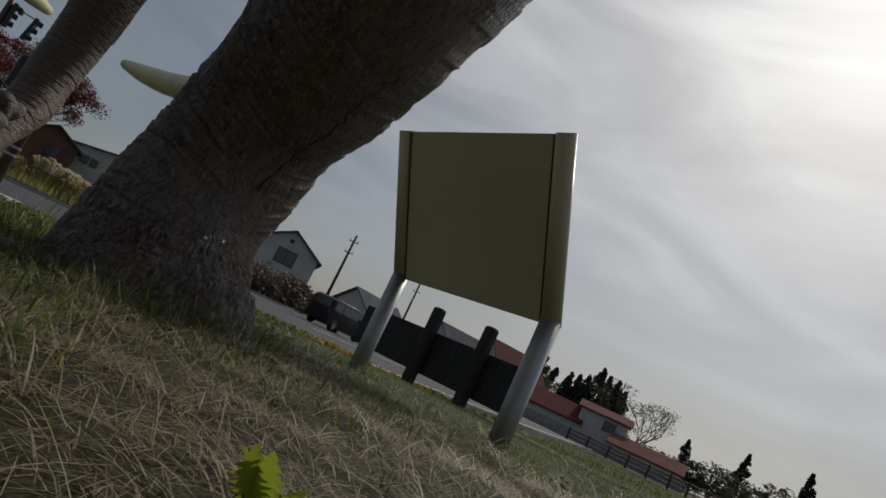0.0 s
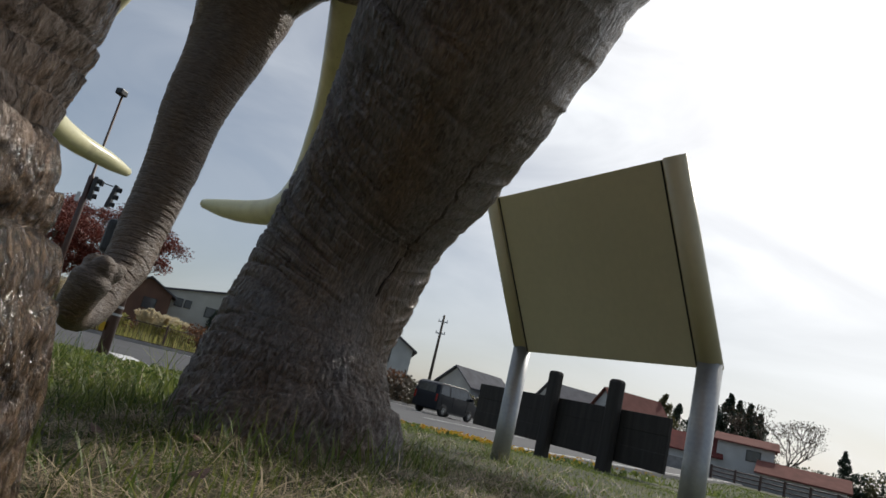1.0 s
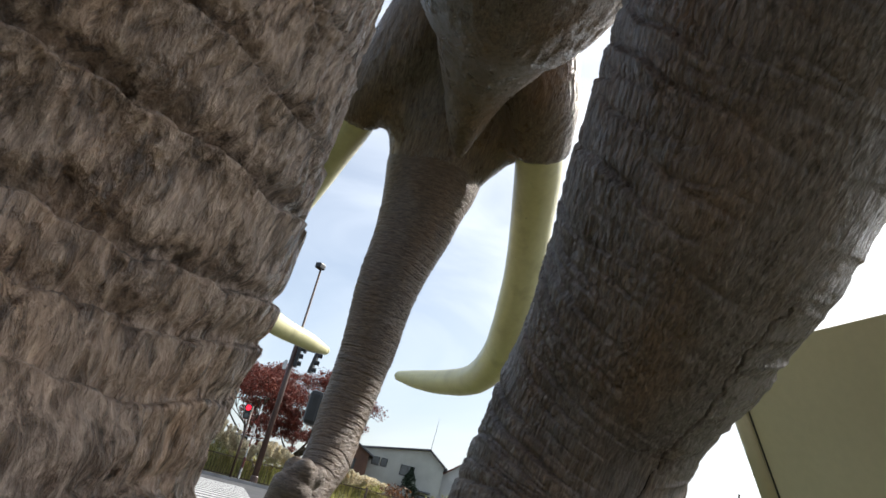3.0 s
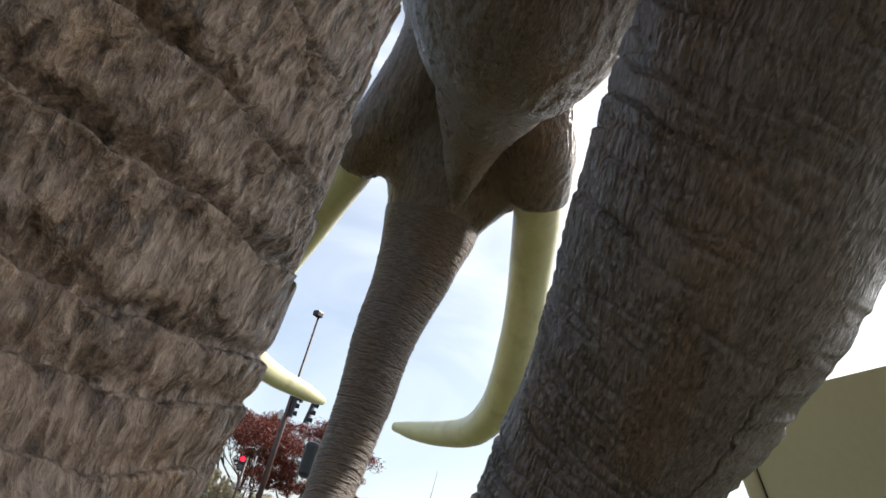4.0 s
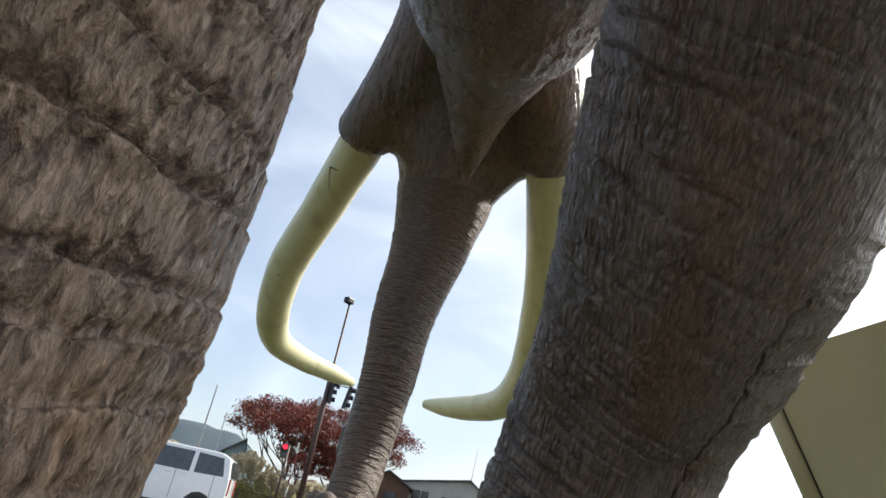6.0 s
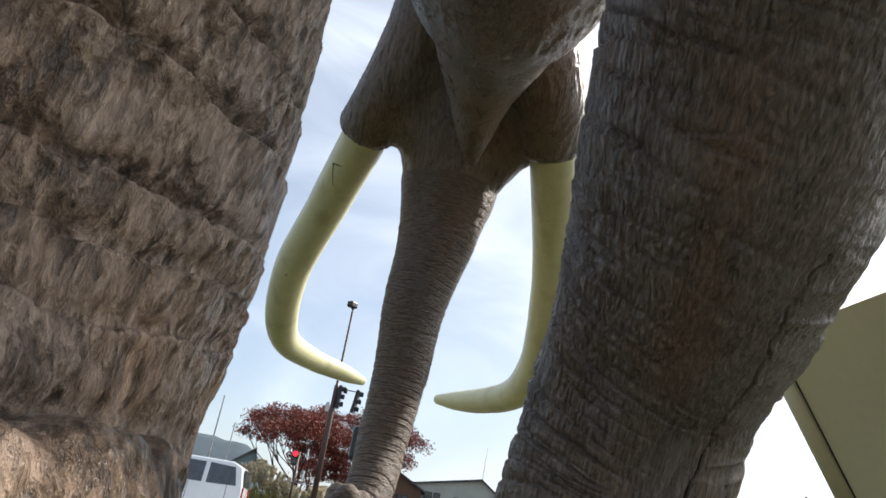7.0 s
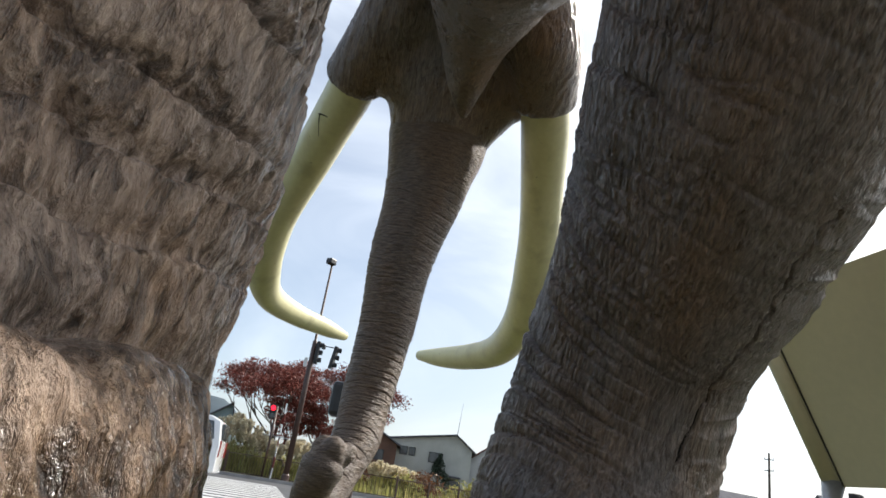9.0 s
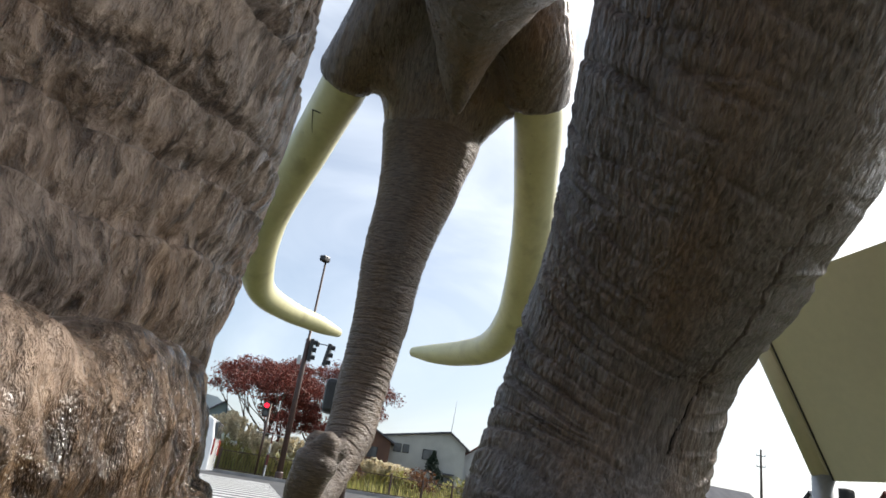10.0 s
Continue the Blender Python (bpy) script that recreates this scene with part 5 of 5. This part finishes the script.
GRASS_STRAW = blades("straw_green_blades", (0.46, 0.40, 0.15), (0.22, 0.24, 0.06), through=0.45)
for i, (b, d, h) in enumerate(((-54.2, 35, 2.3), (-53.2, 36, 1.8), (-48.3, 35, 2.6), (-47.4, 34.6, 2.3), (-46.4, 35.2, 1.9), (-45.2, 34.5, 1.6), (-43.2, 34.6, 1.9), (-42.4, 35, 1.7), (-36.6, 40, 1.7), (-35.4, 41, 1.6), (-34.6, 42, 1.6))):
    pampas(at_bearing(b, d), h, i)


def shrub(at, w, h, material, seed, label, n=1400, size=0.12):
    r = random.Random(seed)
    t = thing("shrub", at, label, "shrub")
    bm = bmesh.new()
    cs = []
    for k in range(9):
        a, q = r.uniform(0, math.tau), r.uniform(0, 0.4) * w
        tip = (q * math.cos(a), q * math.sin(a), h * r.uniform(0.45, 0.95))
        tube(bm, [(q * 0.2 * math.cos(a), q * 0.2 * math.sin(a), -0.1, 0.03), (*tip, 0.008)], 5)
        cs.append((*tip, 0.3 * w * r.uniform(0.6, 1.2)))
        cs.append((tip[0], tip[1], tip[2] * 0.5, 0.28 * w))
    part("stems", bm, BARK, t)
    cloud_part("foliage", cs, n, size, material, t, flat=0.8)


rs = random.Random(9)
YELLOW_LEAF = blades("yellow_autumn_leaves", (0.42, 0.25, 0.03), (0.20, 0.13, 0.03), through=0.35)
for b, d, w, h in ((-52.6, 45, 2.6, 2.6), (-51.6, 47, 2.2, 2.2), (-53.8, 46, 2.4, 2.0)):
    shrub(at_bearing(b, d), w, h, YELLOW_LEAF, int(-b * 10), "yellow autumn shrub behind the footway fence", 1500, 0.10)
for i in range(16):
    b = -55 + i * 1.75
    shrub(at_bearing(b + rs.uniform(-0.5, 0.5), rs.uniform(40, 50)), rs.uniform(1.8, 2.8), rs.uniform(0.8, 1.5), (GRASS_STRAW, RUST_SHRUB, GRASS_STRAW)[i % 3], i, "low autumn shrub in yellow and rust tones", 1100, 0.11)
for i in range(18):
    b = -25 + i * 1.3
    shrub(at_bearing(b + rs.uniform(-0.4, 0.4), 52 + i * 1.3 + rs.uniform(-1, 2)), rs.uniform(2.0, 3.4), rs.uniform(1.0, 2.4), (SHRUB, RUST_SHRUB, SHRUB)[i % 3], 40 + i, "brownish roadside shrub losing its leaves", 1000, 0.13)
# rough brush on the low bank beyond the far kerb
for i in range(30):
    k = i / 30 * 3
    p = between(((-12.9, 36.5), (-9.4, 46.5), (-6.2, 58.0), (1.0, 82.0))[int(k)], ((-9.4, 46.5), (-6.2, 58.0), (1.0, 82.0), (1.0, 82.0))[int(k)], k % 1)
    shrub((p[0] - rs.uniform(0.8, 2.6), p[1] + rs.uniform(-0.6, 0.6), ROAD_Z - 0.06), rs.uniform(1.8, 2.8), rs.uniform(0.9, 1.9) + 0.5 * (k > 1.5), (SHRUB, BANK_BRUSH, RUST_SHRUB, BANK_BRUSH)[i % 4], 300 + i, "straggly brown brush on the roadside bank", 900, 0.12)
# weedy field behind the fence
fx = [at_bearing(rs.uniform(-56, -24), rs.uniform(34, 70)) for _ in range(9000)]
strips(np.array([(p[0], p[1], ROAD_Z - 0.08, rs.uniform(0, 6.28), rs.uniform(0.3, 0.85), 0.07, 0.1, rs.uniform(0.3, 1.2)) for p in fx]), GRASS_STRAW, "field_weeds", "tall yellowing weeds in the vacant field", "weeds")


# ---- vehicles on the road ----
def wheel(parent, x, y, r=0.27, w=0.16):
    out = 1 if y > 0 else -1
    ty = part("wheel", tubed([(x, y - w / 2, r, r * 0.90), (x, y - w * 0.4, r, r), (x, y + w * 0.4, r, r), (x, y + w / 2, r, r * 0.90)], 24), RUBBER, parent, "black tyre", True)
    part("rim", tubed([(x, y, r, r * 0.66), (x, y + out * (w / 2 + 0.006), r, r * 0.64)], 20), DARK, ty)
    for k in range(7):
        a = k * math.tau / 7
        part("spoke", boxed(-0.018, 0.018, -0.008, 0.008, 0.0, r * 0.62, 0.004, pose(x, y + out * (w / 2 + 0.014), r) @ Matrix.Rotation(a, 4, "Y")), STEEL, ty)


def shell(profile, half, lean, bevel=0.05):
    """A closed body from a side outline (x, z); its sides lean in above the waist at 1 m."""
    bm = bmesh.new()
    a = [bm.verts.new((x, half, z)) for x, z in profile]
    b = [bm.verts.new((x, -half, z)) for x, z in profile]
    n = len(profile)
    bm.faces.new(a)
    bm.faces.new(b[::-1])
    for k in range(n):
        bm.faces.new((a[k], b[k], b[(k + 1) % n], a[(k + 1) % n]))
    bmesh.ops.recalc_face_normals(bm, faces=bm.faces)
    bmesh.ops.bevel(bm, geom=bm.edges[:], offset=bevel, segments=3, affect="EDGES", profile=0.6)
    bmesh.ops.bisect_plane(bm, geom=bm.verts[:] + bm.edges[:] + bm.faces[:], plane_co=(0, 0, 1.0), plane_no=(0, 0, 1))
    for v in bm.verts:
        v.co.y *= 1 - max(0.0, v.co.z - 1.0) * lean / half
    return bm


def side_pane(outline, half, lean, s, proud=0.006):
    """A glass pane lying on a leaning side."""
    bm = bmesh.new()
    y = lambda z, o: s * (half - max(0.0, z - 1.0) * lean + o)
    a = [bm.verts.new((x, y(z, -0.01), z)) for x, z in outline]
    b = [bm.verts.new((x, y(z, proud), z)) for x, z in outline]
    bm.faces.new(a)
    bm.faces.new(b)
    for k in range(len(outline)):
        bm.faces.new((a[k], a[(k + 1) % len(outline)], b[(k + 1) % len(outline)], b[k]))
    bmesh.ops.recalc_face_normals(bm, faces=bm.faces)
    return bm


def minivan(at, turn, paint, label):
    t = thing("minivan", at, label, "car", turn)
    half, lean = 0.73, 0.16
    body = part("body", shell([(1.62, 0.24), (1.69, 0.50), (1.66, 0.80), (1.34, 0.94), (0.78, 1.45), (0.45, 1.52), (-1.35, 1.52), (-1.58, 1.42), (-1.68, 0.90), (-1.68, 0.26)], half, lean), paint, t, smooth=True)
    for s in (-1, 1):
        for x in (1.08, -1.10):
            wheel(t, x, s * 0.66)
            part("wheel_arch", side_pane([(x + 0.33 * math.cos(a), max(0.25, 0.27 + 0.33 * math.sin(a))) for a in (0, 0.5, 1.05, 1.57, 2.1, 2.64, 3.14)], half, lean, s, 0.002), DARK, body)
        for outline in ([(1.06, 1.0), (0.78, 1.0), (0.78, 1.34)], [(0.72, 0.98), (0.72, 1.38), (0.46, 1.43), (-0.74, 1.43), (-0.74, 0.98)], [(-0.84, 0.98), (-0.84, 1.43), (-1.42, 1.40), (-1.52, 1.0)]):
            part("side_window", side_pane(outline, half, lean, s), GLASS, t, "dark tinted glass")
        for x in (0.76, -0.45, -1.32):
            part("door_seam", boxed(x - 0.006, x + 0.006, s * half - 0.01, s * half + 0.003, 0.36, 1.02), DARK, body)
        for x in (-0.30, -0.62):
            part("door_handle", boxed(x - 0.08, x + 0.08, s * half - 0.01, s * half + 0.03, 0.88, 0.92, 0.008), paint, body)
        part("side_mirror", boxed(0.86, 1.0, min(s * 0.74, s * 0.92), max(s * 0.74, s * 0.92), 0.98, 1.13, 0.03), paint, t)
        part("headlight", boxed(1.58, 1.70, s * 0.58 - 0.12, s * 0.58 + 0.12, 0.68, 0.84, 0.03), GLASS, t)
        part("tail_light", boxed(-1.705, -1.62, s * 0.64 - 0.05, s * 0.64 + 0.05, 0.62, 0.98, 0.015), RED_GLASS, t, "red tail light")
        part("sill", boxed(-0.75, 0.72, s * 0.70 - 0.02, s * 0.70 + 0.02, 0.19, 0.30, 0.01), DARK, t)
    m = Matrix.Translation((1.075, 0, 1.20)) @ Matrix.Rotation(math.atan2(0.51, 0.56), 4, "Y")
    part("windscreen", boxed(-0.33, 0.33, -0.60, 0.60, -0.012, 0.028, 0.008, m), GLASS, t)
    part("rear_window", boxed(-1.69, -1.61, -0.52, 0.52, 1.0, 1.36, 0.01), GLASS, t)
    part("grille", boxed(1.64, 1.712, -0.45, 0.45, 0.32, 0.52, 0.01), DARK, t)
    return t


RED_GLASS = mat("red_lamp_cover", (0.30, 0.015, 0.012), (0.2, 0.01, 0.01), rough=0.15, bump=0.0)
minivan((*at_bearing(-54.2, 18.0)[:2], ROAD_Z), -137.0, CARWHITE, "white tall minivan with black glass on the road")
minivan((*at_bearing(-11.6, 33.0)[:2], ROAD_Z), 66.0, CARBLUE, "dark blue minivan beyond the timber signboard")


# ---- houses ----
def house(bearing, dist, width, depth, eave, ridge, at_k, wall, roof, label, windows=(), over=0.45, yaw=0.0, side=False, z=None):
    """A house whose gable end faces the junction; the ridge stands at the share at_k of the width. side: the long side faces it instead."""
    x, y, z = at_bearing(bearing, dist, z)
    t = thing("house", (x, y, z), label, "house", turn=-bearing + yaw)
    rk = -width / 2 + width * at_k
    bm = bmesh.new()
    if side:
        prof = [(-depth / 2, 0), (-depth / 2, eave), (0, ridge), (depth / 2, eave), (depth / 2, 0)]
        a = [bm.verts.new((-width / 2, p, q)) for p, q in prof]
        b = [bm.verts.new((width / 2, p, q)) for p, q in prof]
    else:
        prof = [(-width / 2, 0), (-width / 2, eave), (rk, ridge), (width / 2, eave), (width / 2, 0)]
        a = [bm.verts.new((p, -depth / 2, q)) for p, q in prof]
        b = [bm.verts.new((p, depth / 2, q)) for p, q in prof]
    bm.faces.new(a)
    bm.faces.new(b[::-1])
    for k in range(5):
        bm.faces.new((a[k], a[(k + 1) % 5], b[(k + 1) % 5], b[k]))
    bmesh.ops.recalc_face_normals(bm, faces=bm.faces)
    part("wall", bm, wall, t)
    for lo, hi in ((0, 1), (1, 0)):
        bm = bmesh.new()
        if side:
            y0, y1 = (-depth / 2 - over, 0) if lo == 0 else (0, depth / 2 + over)
            z0, z1 = (eave - over * (ridge - eave) / (depth / 2), ridge) if lo == 0 else (ridge, eave - over * (ridge - eave) / (depth / 2))
            c = [(-width / 2 - over, y0, z0), (width / 2 + over, y0, z0), (width / 2 + over, y1, z1), (-width / 2 - over, y1, z1)]
        else:
            ex = -width / 2 if lo == 0 else width / 2
            sl = (ridge - eave) / max(0.3, abs(rk - ex))
            xo, zo = ex + (-over if lo == 0 else over), eave - over * sl
            c = [(xo, -depth / 2 - over, zo), (rk, -depth / 2 - over, ridge), (rk, depth / 2 + over, ridge), (xo, depth / 2 + over, zo)]
        f = bm.faces.new([bm.verts.new((p, q, r + 0.03)) for p, q, r in c])
        bmesh.ops.recalc_face_normals(bm, faces=bm.faces)
        g = bmesh.ops.extrude_face_region(bm, geom=[f])
        bmesh.ops.translate(bm, vec=(0, 0, 0.16), verts=[v for v in g["geom"] if isinstance(v, bmesh.types.BMVert)])
        bmesh.ops.recalc_face_normals(bm, faces=bm.faces)
        part("roof", bm, roof, t)
    fy = -depth / 2
    for (wx, wz, ww, wh) in windows:
        w = part("window", boxed(wx - ww / 2 - 0.08, wx + ww / 2 + 0.08, fy - 0.06, fy + 0.04, wz - wh / 2 - 0.08, wz + wh / 2 + 0.08, 0.01), DARK, t, "dark framed window")
        for s in (-1, 1):
            part("pane", boxed(wx + s * ww / 4 - ww / 4 + 0.03, wx + s * ww / 4 + ww / 4 - 0.03, fy - 0.075, fy - 0.062, wz - wh / 2, wz + wh / 2), GLASS, w)
    return t


big = house(-32.9, 85, 10.0, 8.0, 5.7, 7.15, 0.80, CREAMWALL, GREYROOF, "cream two-storey house with a low grey gable roof", ((-4.1, 4.7, 0.6, 0.8), (-2.9, 4.7, 0.75, 0.8), (-1.9, 4.7, 0.6, 0.8), (0.9, 4.4, 1.5, 1.0), (3.4, 1.4, 1.2, 1.5)))
part("porch_roof", boxed(0.2, 4.0, -5.2, -4.0, 2.5, 2.65), GREYROOF, big)
part("porch_wall", boxed(0.4, 2.0, -5.0, -4.03, 0, 2.5), WHITEWALL, big)
part("aerial", tubed([(3.1, -2, 6.9, 0.05), (3.3, -2, 11.2, 0.015)], 6), STEEL, big)
house(-37.4, 80, 5.0, 7.0, 4.9, 6.2, 0.5, BROWNWALL, GREYROOF, "brown timber-clad house with a dark roof", ((0.5, 3.6, 1.2, 1.0),))
house(-27.9, 88, 4.6, 7.0, 5.0, 6.6, 0.45, WHITEWALL, PINKROOF, "white gabled house with a faded red roof", ((0.2, 4.1, 1.2, 1.1), (0.3, 1.5, 1.3, 1.2)))
house(-25.9, 84, 4.5, 5.0, 2.6, 3.4, 0.5, CREAMWALL, GREYROOF, "low cream annexe with a grey roof", ((0.0, 1.4, 1.2, 1.1),))
white = house(-18.2, 72, 6.4, 9.0, 5.1, 6.9, 0.5, WHITEWALL, GREYROOF, "white two-storey house with a dark gable roof", ((0.1, 4.2, 1.9, 1.4), (-1.6, 1.6, 1.5, 1.1), (1.2, 1.6, 1.5, 1.1)))
part("vent", boxed(-0.22, 0.22, -4.56, -4.5, 5.7, 6.1), DARK, white)
house(-9.6, 82, 5.2, 7.5, 3.4, 5.3, 0.5, GREYWALL, GREYROOF, "white house with a grey sloping roof", ((0.4, 2.2, 1.4, 1.1),), yaw=-42)
house(-7.4, 76, 4.0, 6.0, 2.3, 3.4, 0.3, CREAMWALL, GREYROOF, "pale outbuilding with a weathered grey roof", ())
house(-1.2, 92, 6.5, 9.5, 4.0, 6.6, 0.5, GREYWALL, GREYROOF, "long grey-roofed building beyond the road", ((0, 2.4, 2, 1.2),), yaw=-52)
house(3.0, 88, 5.5, 8.0, 4.4, 7.2, 0.5, GREYWALL, PINKROOF, "white house with a steep faded red roof", ((-0.3, 3.6, 1.2, 1.0),), yaw=-50)
house(7.6, 84, 6.5, 7.0, 2.2, 4.0, 0.5, GREYWALL, REDROOF, "low building with a dark red metal roof", (), side=True)
house(11.7, 84, 5.6, 6.0, 4.1, 4.9, 0.5, GREYWALL, PINKROOF, "pale two-storey house with a pink metal roof", ((0.8, 3.1, 1.3, 1.0),), side=True)
house(15.6, 80, 7.6, 6.0, 1.6, 2.7, 0.5, GREYWALL, PINKROOF, "long low shed with a pale pink roof", (), side=True)
house(-49.7, 70, 1.9, 5.0, 4.3, 5.6, 0.9, BLUEWALL, GREYROOF, "pale blue-grey building beside the hill", ())


def utility_pole(bearing, dist, height, arms=2):
    x, y, z = at_bearing(bearing, dist)
    t = thing("utility_pole", (x, y, z), "tall concrete utility pole with crossarms", "pole")
    part("pole", tubed([(0, 0, -0.2, 0.17), (0, 0, height, 0.10)], 10), WOOD, t, smooth=True)
    for k in range(arms):
        part("crossarm", boxed(-0.45, 0.45, -0.04, 0.04, height - 0.7 - k * 1.1, height - 0.6 - k * 1.1), STEEL, t)
        for s in (-0.4, 0.05, 0.4):
            part("insulator", tubed([(s, 0, height - 0.6 - k * 1.1, 0.04), (s, 0, height - 0.42 - k * 1.1, 0.03)], 8), PAINT, t)
    return t


utility_pole(-13.55, 62, 8.6)
utility_pole(-6.9, 80, 9.7)
for b, d, h in ((-52.5, 55, 8.1), (-51.2, 75, 8.4)):
    x, y, z = at_bearing(b, d)
    fp = thing("flag_pole", (x, y, z), "tall slim pale steel pole", "pole")
    part("pole", tubed([(0, 0, -0.2, 0.09), (0, 0, h, 0.05)], 8), STEEL, fp)
    part("cap", tubed([(0, 0, h, 0.07), (0, 0, h + 0.1, 0.03)], 8), STEEL, fp)

for i, (b, d, tan_top, w) in enumerate(((5.5, 92, 0.080, 3.4), (6.6, 96, 0.070, 3.2), (7.9, 95, 0.074, 2.6), (8.6, 97, 0.076, 2.4), (9.3, 96, 0.080, 3.0), (10.2, 95, 0.098, 3.4), (10.9, 99, 0.092, 3.0), (11.7, 95, 0.090, 3.2), (12.4, 97, 0.080, 2.8),
                                       (-11.9, 90, 0.058, 2.2), (-8.3, 95, 0.056, 2.2), (-31.9, 80, 0.056, 2.4))):
    conifer(at_bearing(b, d), (tan_top + (0.010 if b > 5 else 0.0)) * d + 0.5, w * (1.35 if b > 5 else 1.0), "dark green conifer with an uneven pointed crown" if b != 5.5 else "yellowish green conifer behind the houses", 70 + i, SHRUB if b == 5.5 else None)
leafy_tree("bare_tree", at_bearing(13.4, 90), 9.6, "nearly leafless spreading tree with fine grey branches", BANK_BRUSH, 2600, 0.12, 21, stems=4, spread=0.8, levels=4)
for i in range(26):
    b = 15.5 + i * 0.85
    h = 3.0 + 0.18 * i + rs.uniform(0, 1.5)
    if i % 5 == 3:
        conifer(at_bearing(b, 112 + rs.uniform(0, 8)), h + 4.0, 3.2, "dark conifer in the far tree line", 130 + i)
    else:
        shrub(at_bearing(b, 105 + rs.uniform(0, 8)), 3.6, h, SHRUB if i % 2 else CONIFER, 160 + i, "dark shrub in the far tree line", 900, 0.22)


def rail_fence(p, q, z):
    p, q = Vector(p), Vector(q)
    d = q - p
    t = thing("guard_fence", (p.x, p.y, z), "dark brown three-rail guard fence beside the road", "fence", turn=math.degrees(math.atan2(d.y, d.x)), group="guard fence")
    part("post", boxed(-0.08, 0.08, -0.08, 0.08, -0.2, 1.15, 0.02), BROWNPOLE, t)
    for h in (0.35, 0.68, 1.0):
        part("rail", tubed([(0.08, 0, h, 0.05), (d.length - 0.08, 0, h, 0.05)], 8), BROWNPOLE, t)


line = [at_bearing(b, d)[:2] for b, d in ((9.6, 62), (13, 60), (18, 57), (24, 53), (30, 50))]
for p, q in zip(line, line[1:]):
    n = max(1, round(math.dist(p, q) / 1.9))
    for i in range(n):
        rail_fence(between(p, q, i / n), between(p, q, (i + 1) / n), ROAD_Z - 0.05)
# low boundary wall before the right-hand houses and before the white house
for (b0, d0), (b1, d1), h in (((-21, 62), (-14.5, 62), 1.3), ((4.5, 74), (19, 70), 1.2)):
    p, q = at_bearing(b0, d0), at_bearing(b1, d1)
    d = Vector(q) - Vector(p)
    bw = part("boundary_wall", boxed(0, d.length, -0.1, 0.1, -0.2, h, 0.02), CONCRETE)
    bw.matrix_basis = pose(*p, 0, 0, math.degrees(math.atan2(d.y, d.x)))
    tagged(bw, "low grey concrete boundary wall", "wall")


# ---- far hill ----
def hill():
    bm = bmesh.new()
    n, m = 60, 10
    rows = []
    for i in range(n + 1):
        b = -95 + 52 * i / n
        prof = max(0.093 * math.exp(-abs((b + 53.6) / 6.0) ** 2.4), 0.087 * math.exp(-abs((b + 50.6) / 3.4) ** 2.6), 0.085 * math.exp(-((b + 62) / 8.0) ** 2), 0.07 * math.exp(-((b + 78) / 12.0) ** 2)) + 0.004 * noise.noise((b * 0.8, 0, 0))
        prof = max(0.0, prof)
        row = []
        for k in range(m + 1):
            t = k / m
            x, y, _ = at_bearing(b, 1300 + 500 * t)
            row.append(bm.verts.new((x, y, -2 + prof * 1500 * math.sin(min(t * 1.3, 1.0) * math.pi / 2) + 6 * noise.noise((x * 0.01, y * 0.01, 1)))))
        rows.append(row)
    for r0, r1 in zip(rows, rows[1:]):
        for k in range(m):
            bm.faces.new((r0[k], r0[k + 1], r1[k + 1], r1[k]))
    bmesh.ops.recalc_face_normals(bm, faces=bm.faces)
    tagged(part("far_hill", bm, HILL, smooth=True), "hazy blue wooded hill on the horizon", "hill", kind="structure")


hill()
